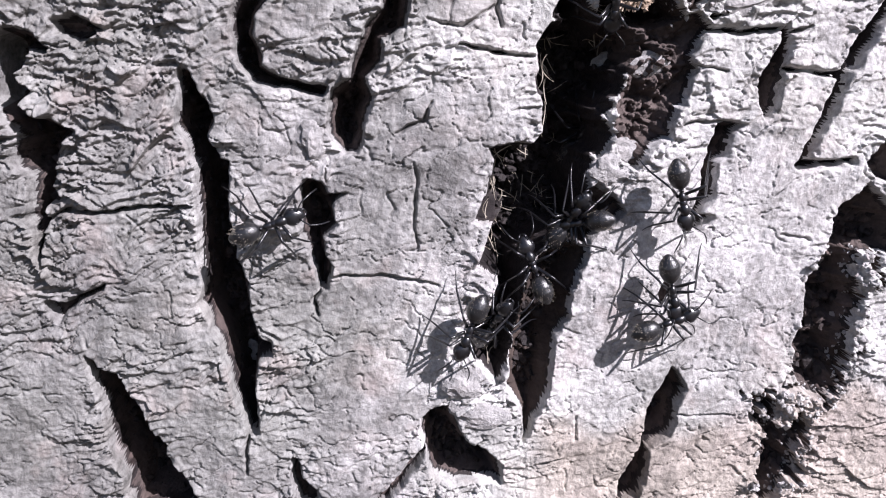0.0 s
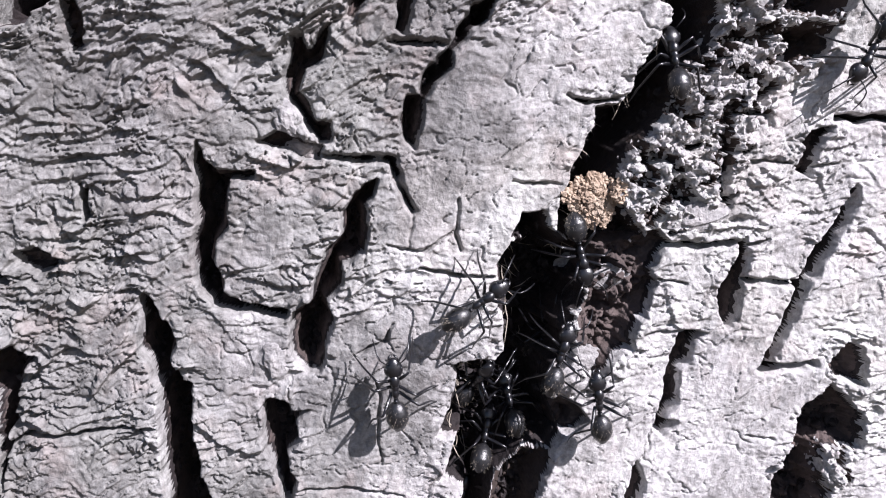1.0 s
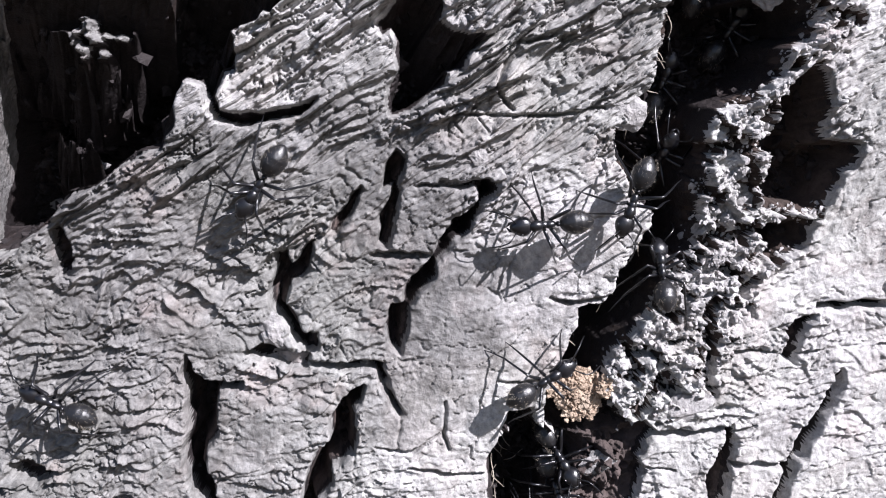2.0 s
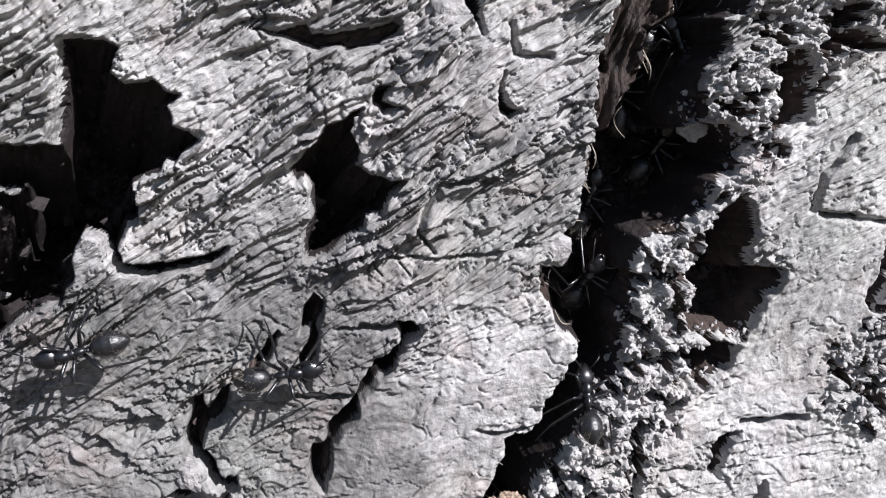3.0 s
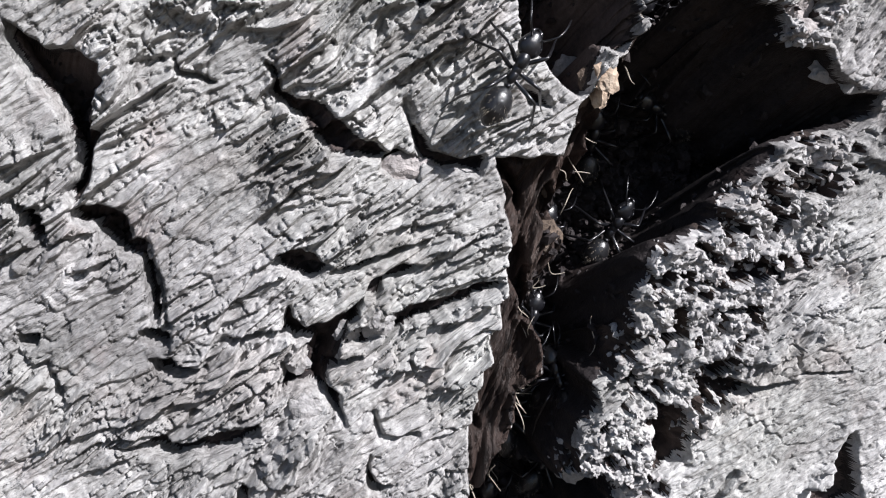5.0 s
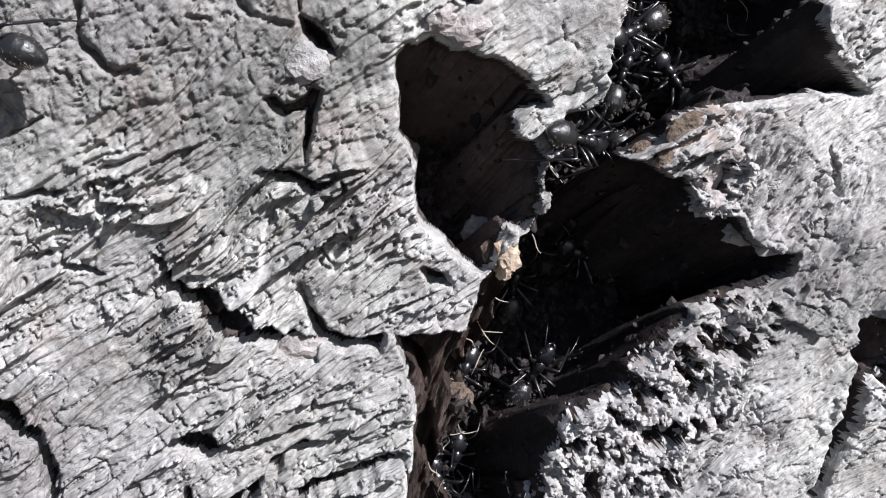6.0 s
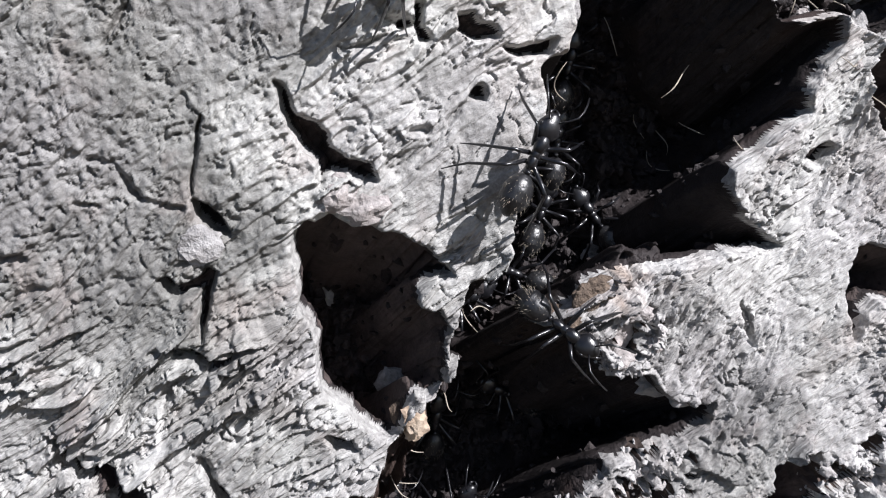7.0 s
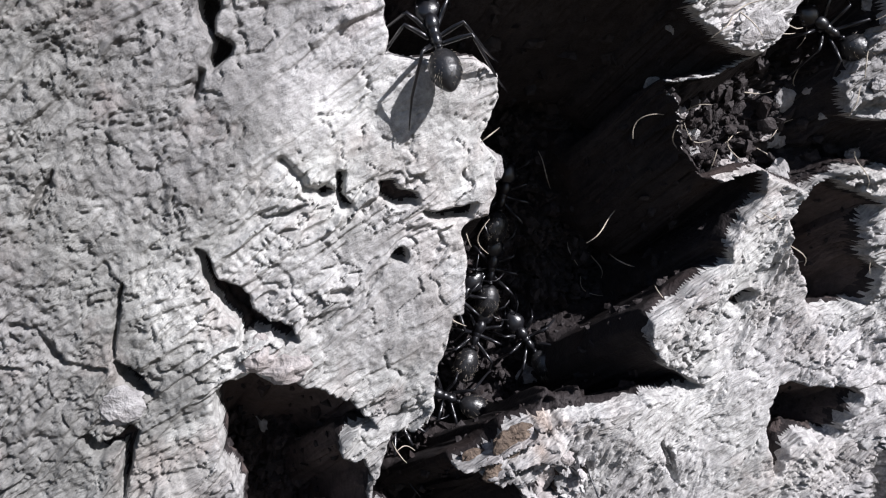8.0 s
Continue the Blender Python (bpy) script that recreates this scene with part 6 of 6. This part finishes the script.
# Each ant's way: seconds, mm across, mm above 1 m, heading in degrees.
WAYS = [
    [(0, 31.9, -12.3, 16), (0.2, 40.4, -10.7, 10), (0.3, 48.9, -13.3, -6), (0.5, 49.8, -12.9, -2), (0.6, 46.8, -13.2, -75), (0.8, 46.0, -19.1, -90), (1.2, 45.7, -42.0, -90)],
    [(0, 33.7, 6.0, -79), (0.3, 34.0, 9.3, -90), (0.5, 31.1, 3.0, -98), (0.6, 30.5, -1.5, -96), (0.8, 30.9, -7.5, -91), (1, 30.2, -21.6, -91)],
    [(0, 32.7, -7.0, -80), (0.3, 29.5, -7.9, -83), (0.5, 27.3, -17.5, -80), (0.7, 26.2, -27.7, -83)],
    [(0, 22.5, 2.7, -169), (0.3, 21.9, 3.7, -165), (0.5, 23.6, 0.7, 179), (0.8, 24.4, 1.2, 173), (1, 27.7, 7.0, 93), (1.2, 28.2, 10.3, -82), (1.5, 27.6, 17.2, -65), (2, 25.8, 18.9, -75), (2.2, 26.5, 1.9, -84)],
    [(0, 4.5, -10.0, -112), (0.3, 1.5, -9.5, 96), (0.5, 4.5, -5.9, 82), (0.6, 5.6, -5.3, 77), (0.8, 6.3, -1.3, 95), (1, 12.9, 10.3, 57), (1.2, 13.5, 8.4, 57), (1.5, 14.5, 9.6, -123), (2, 10.5, 4.9, -114)],
    [(0, -1.9, -76.4, 91), (0.5, 0.7, -23.6, 95), (0.8, 5.1, 1.1, 104), (1, 0.8, 12.1, 90), (1.2, 1.2, 19.9, 87), (1.5, -2.0, 32.0, 92), (1.65, -12.9, 28.9, 178), (1.8, -31.1, 29.6, 172), (2, -36.1, 42.2, 150), (2.2, -37.8, 50.7, 138), (2.6, -48.2, 64.4, 160)],
    [(0, -21.4, 5.8, 16), (0.3, -17.4, 8.2, 21), (0.5, -0.3, 14.6, 26), (0.6, 8.1, 19.9, 31), (0.8, 11.7, 22.6, 26), (1, 11.8, 22.8, 31), (1.2, 13.7, 27.2, 46), (1.4, 20.6, 44.2, 56), (1.5, 26.9, 54.8, 62), (1.7, 29.7, 69.8, 66), (2, 40.1, 99.2, 65), (2.3, 72.6, 97.0, -4), (3, 182.8, 65.2, -21)],
    [(1, 46.1, 80.5, -145), (1.5, 36.7, 67.6, -145), (1.8, 27.9, 58.0, -176), (2, 25.9, 58.7, 179), (2.1, 25.2, 63.6, 116), (2.2, 25.7, 66.6, 61), (2.6, 9.6, 63.4, -166), (3.3, -37.5, 70.8, -179)],
    [(1, -57.8, 45.9, -5), (1.3, -33.5, 39.1, -6), (1.5, -15.1, 38.4, -1), (1.8, 14.7, 41.8, 9), (2, 23.0, 38.3, 24), (2.2, 30.1, 42.3, 36), (2.6, 42.6, 36.0, -65), (3.3, 49.6, 6.2, -84)],
    [(1, 47.0, 84.1, -124), (1.5, 41.0, 66.2, -124), (1.8, 37.4, 65.0, -124), (2, 36.3, 60.8, -114), (2.2, 37.8, 54.6, -102), (2.6, 33.8, 44.4, -113), (3.3, 31.4, 9.4, -103)],
    [(1, 39.9, 49.9, 89), (1.5, 39.8, 48.4, 78), (2, 40.3, 48.2, 82)],
    [(0.8, 63.2, 53.2, -110), (1, 64.8, 51.7, -121), (1.2, 64.2, 46.9, -127), (1.5, 73.8, 41.4, -15), (2.2, 137.3, 22.4, -32)],
    [(0, 26.0, 33.3, -91), (0.3, 27.3, 34.1, -102), (0.5, 27.3, 32.1, -92), (0.8, 27.2, 30.5, -92), (1, 27.2, 27.3, -82), (1.5, 26.7, 24.0, -64)],
    [(0, 20.0, 3.6, 58), (1, 23.0, 13.1, 68), (1.5, 23.3, 15.0, 57)],
    [(0, 14.6, -4.6, 107), (1, 17.5, 3.1, 96), (1.5, 18.1, 5.9, 96)],
    [(0, 8.8, -10.2, 58), (1, 12.5, -1.2, 67)],
    [(2.5, -51.0, 58.9, -8), (3, 3.3, 61.2, 2), (3.3, 27.3, 63.2, 28), (3.5, 32.2, 66.1, 17), (3.8, 31.4, 70.1, 65), (4, 38.1, 85.9, 72), (4.2, 42.2, 99.1, 74), (4.5, 40.8, 116.3, 88), (4.7, 47.2, 120.8, 42), (5, 51.7, 131.7, 52), (5.3, 47.2, 160.0, 93), (5.8, 6.4, 172.4, 164)],
    [(3.5, 44.0, 65.0, 66), (3.8, 43.4, 62.1, 71), (4.2, 44.1, 63.6, 75), (4.6, 44.1, 46.0, 76)],
    [(3.3, 13.2, 127.3, -129), (3.7, 10.2, 123.3, -139), (4, 8.8, 123.6, -135), (4.2, 6.3, 120.1, -130), (4.5, 0.4, 118.2, -144), (4.7, -6.1, 116.1, -148), (5.3, -23.5, 118.8, -169)],
    [(5, 28.7, 156.9, -149), (5.4, 23.0, 146.7, -177), (5.8, 18.7, 151.9, 140), (6, 20.4, 157.5, 151), (6.3, 17.0, 166.8, 162), (6.8, 10.5, 166.9, 172)],
    [(5.8, 70.4, 142.0, -22), (6, 70.1, 141.5, -23), (6.5, 71.3, 143.3, -29), (6.8, 77.3, 140.6, -39), (7.2, 81.7, 133.9, -49), (8, 89.3, 128.9, -68)],
    [(6, 79.1, 150.3, -169), (6.5, 81.4, 151.3, -179), (6.7, 76.7, 151.7, 143), (7, 76.3, 155.1, 55), (7.5, 81.9, 168.2, 55), (7.7, 81.6, 173.4, 95), (8, 79.1, 179.4, 94)],
    [(6.4, 75.2, 187.3, -153), (6.8, 69.4, 177.0, -158), (7, 66.6, 173.7, -158), (7.2, 60.9, 170.9, -153), (7.4, 58.5, 169.3, -139), (7.5, 44.7, 166.7, -150), (7.7, 28.2, 160.9, -153), (8, 14.8, 159.2, -152)],
    [(1, 7.2, 90.4, -116), (1.4, -1.4, 82.2, -117), (1.8, -5.9, 75.9, -127), (2, -7.8, 67.5, -129), (2.2, -17.8, 64.8, -141), (2.5, -36.1, 66.9, -166), (3, -50.7, 75.2, -177)],
    [(7, 91.2, 161.1, 75)],
    [(7, 86.1, 158.5, 42)],
    [(7, 95.7, 151.0, 117)],
    [(4, 67.5, 109.6, 54)],
    [(4, 57.3, 91.0, 96)],
    [(4.5, 55.1, 80.0, 55)],
    [(8, 124.2, 178.4, 140)],
    [(3.5, 56.9, 92.2, 66)],
    [(6.5, 81.0, 132.1, 141)],
    [(4, 60.5, 106.5, 70)],
    [(4, 56.5, 101.0, 100)],
    [(4, 51.8, 94.0, 60)],
    [(4, 50.6, 86.8, 80)],
    [(4, 45.8, 73.5, 65)],
    [(4, 62.5, 118.0, 50)],
    [(1, 24.5, 14.2, 60)],
    [(0, 9.5, -13.0, 75)],
    [(6, 84.8, 146.9, 150)],
    [(6, 76.6, 144.7, 20)],
    [(6, 71.9, 129.9, 80)],
    [(7, 88.0, 153.0, 60)],
    [(8, 93.4, 170.0, 70)],
]


def on_bark(x, z, heading, share=72):
    """An ant's pose on the bark: it looks along the heading, its back outwards, tipped with the ground under it."""
    a = radians(heading)
    fore = Vector((math.cos(a), 0, math.sin(a)))
    front = near_height(x + 3 * fore.x, z + 3 * fore.z, 3.0, share)
    back = near_height(x - 3 * fore.x, z - 3 * fore.z, 3.0, share)
    mean = (front + back) / 2
    tip = max(-4.0, min(4.0, front - back)) / 6
    fore = (fore + Vector((0, -tip, 0))).normalized()
    left = Vector((0, -1, 0)).cross(fore).normalized()
    up = fore.cross(left)
    m = Matrix((fore, left, up)).transposed().to_4x4()
    m.translation = (x / 1000, -(mean + 0.8) / 1000, 1 + z / 1000)
    return m


def motions():
    """Ants run their ways with a tripod gait; those deep in the furrow stay."""
    first = build_ant()
    ants = [first] + [copy_thing(first, Matrix()) for _ in WAYS[1:]]
    for ant, way in zip(ants, WAYS):
        ant.matrix_basis = on_bark(*way[0][1:], share=12)
        if len(way) == 1:
            back = deep_shift(way[0][1], way[0][2]) / 1000
            ant.matrix_basis = Matrix.Translation((-0.8 * back, 0, -1.45 * back)) @ ant.matrix_basis
            continue
        t0, t1 = way[0][0], way[-1][0]
        times = sorted({0.0, 8.0, *(round(t0 + 0.1 * k, 3) for k in range(int((t1 - t0) / 0.1) + 1)), t1})
        knots = [r[0] for r in way]
        turn = np.unwrap(np.radians([r[3] for r in way]))
        rows = []
        for t in times:
            x, z = np.interp(t, knots, [r[1] for r in way]), np.interp(t, knots, [r[2] for r in way])
            rows.append((t, on_bark(x, z, math.degrees(np.interp(t, knots, turn)))))
        walk(ant, rows)
        strides = sorted({0.0, 8.0, *(round(max(0, t0) + k / 15, 3) for k in range(int((t1 - t0) * 15) + 1))})
        limbs = [c for c in ant.children if c.name.startswith("leg")]
        for limb in limbs:
            at = limb.matrix_basis.translation
            c, side, beat = min(STANCE, key=lambda s_: (s_[0] - at).length)
            walk(limb, [(t, Matrix.Translation(c) @ pose(0, 0, 0, side * (5 if (k + beat) % 4 < 2 else -1), 0, side * (13 if (k + beat * 2) % 4 in (0, 1) else -13))) for k, t in enumerate(strides)])


motions()
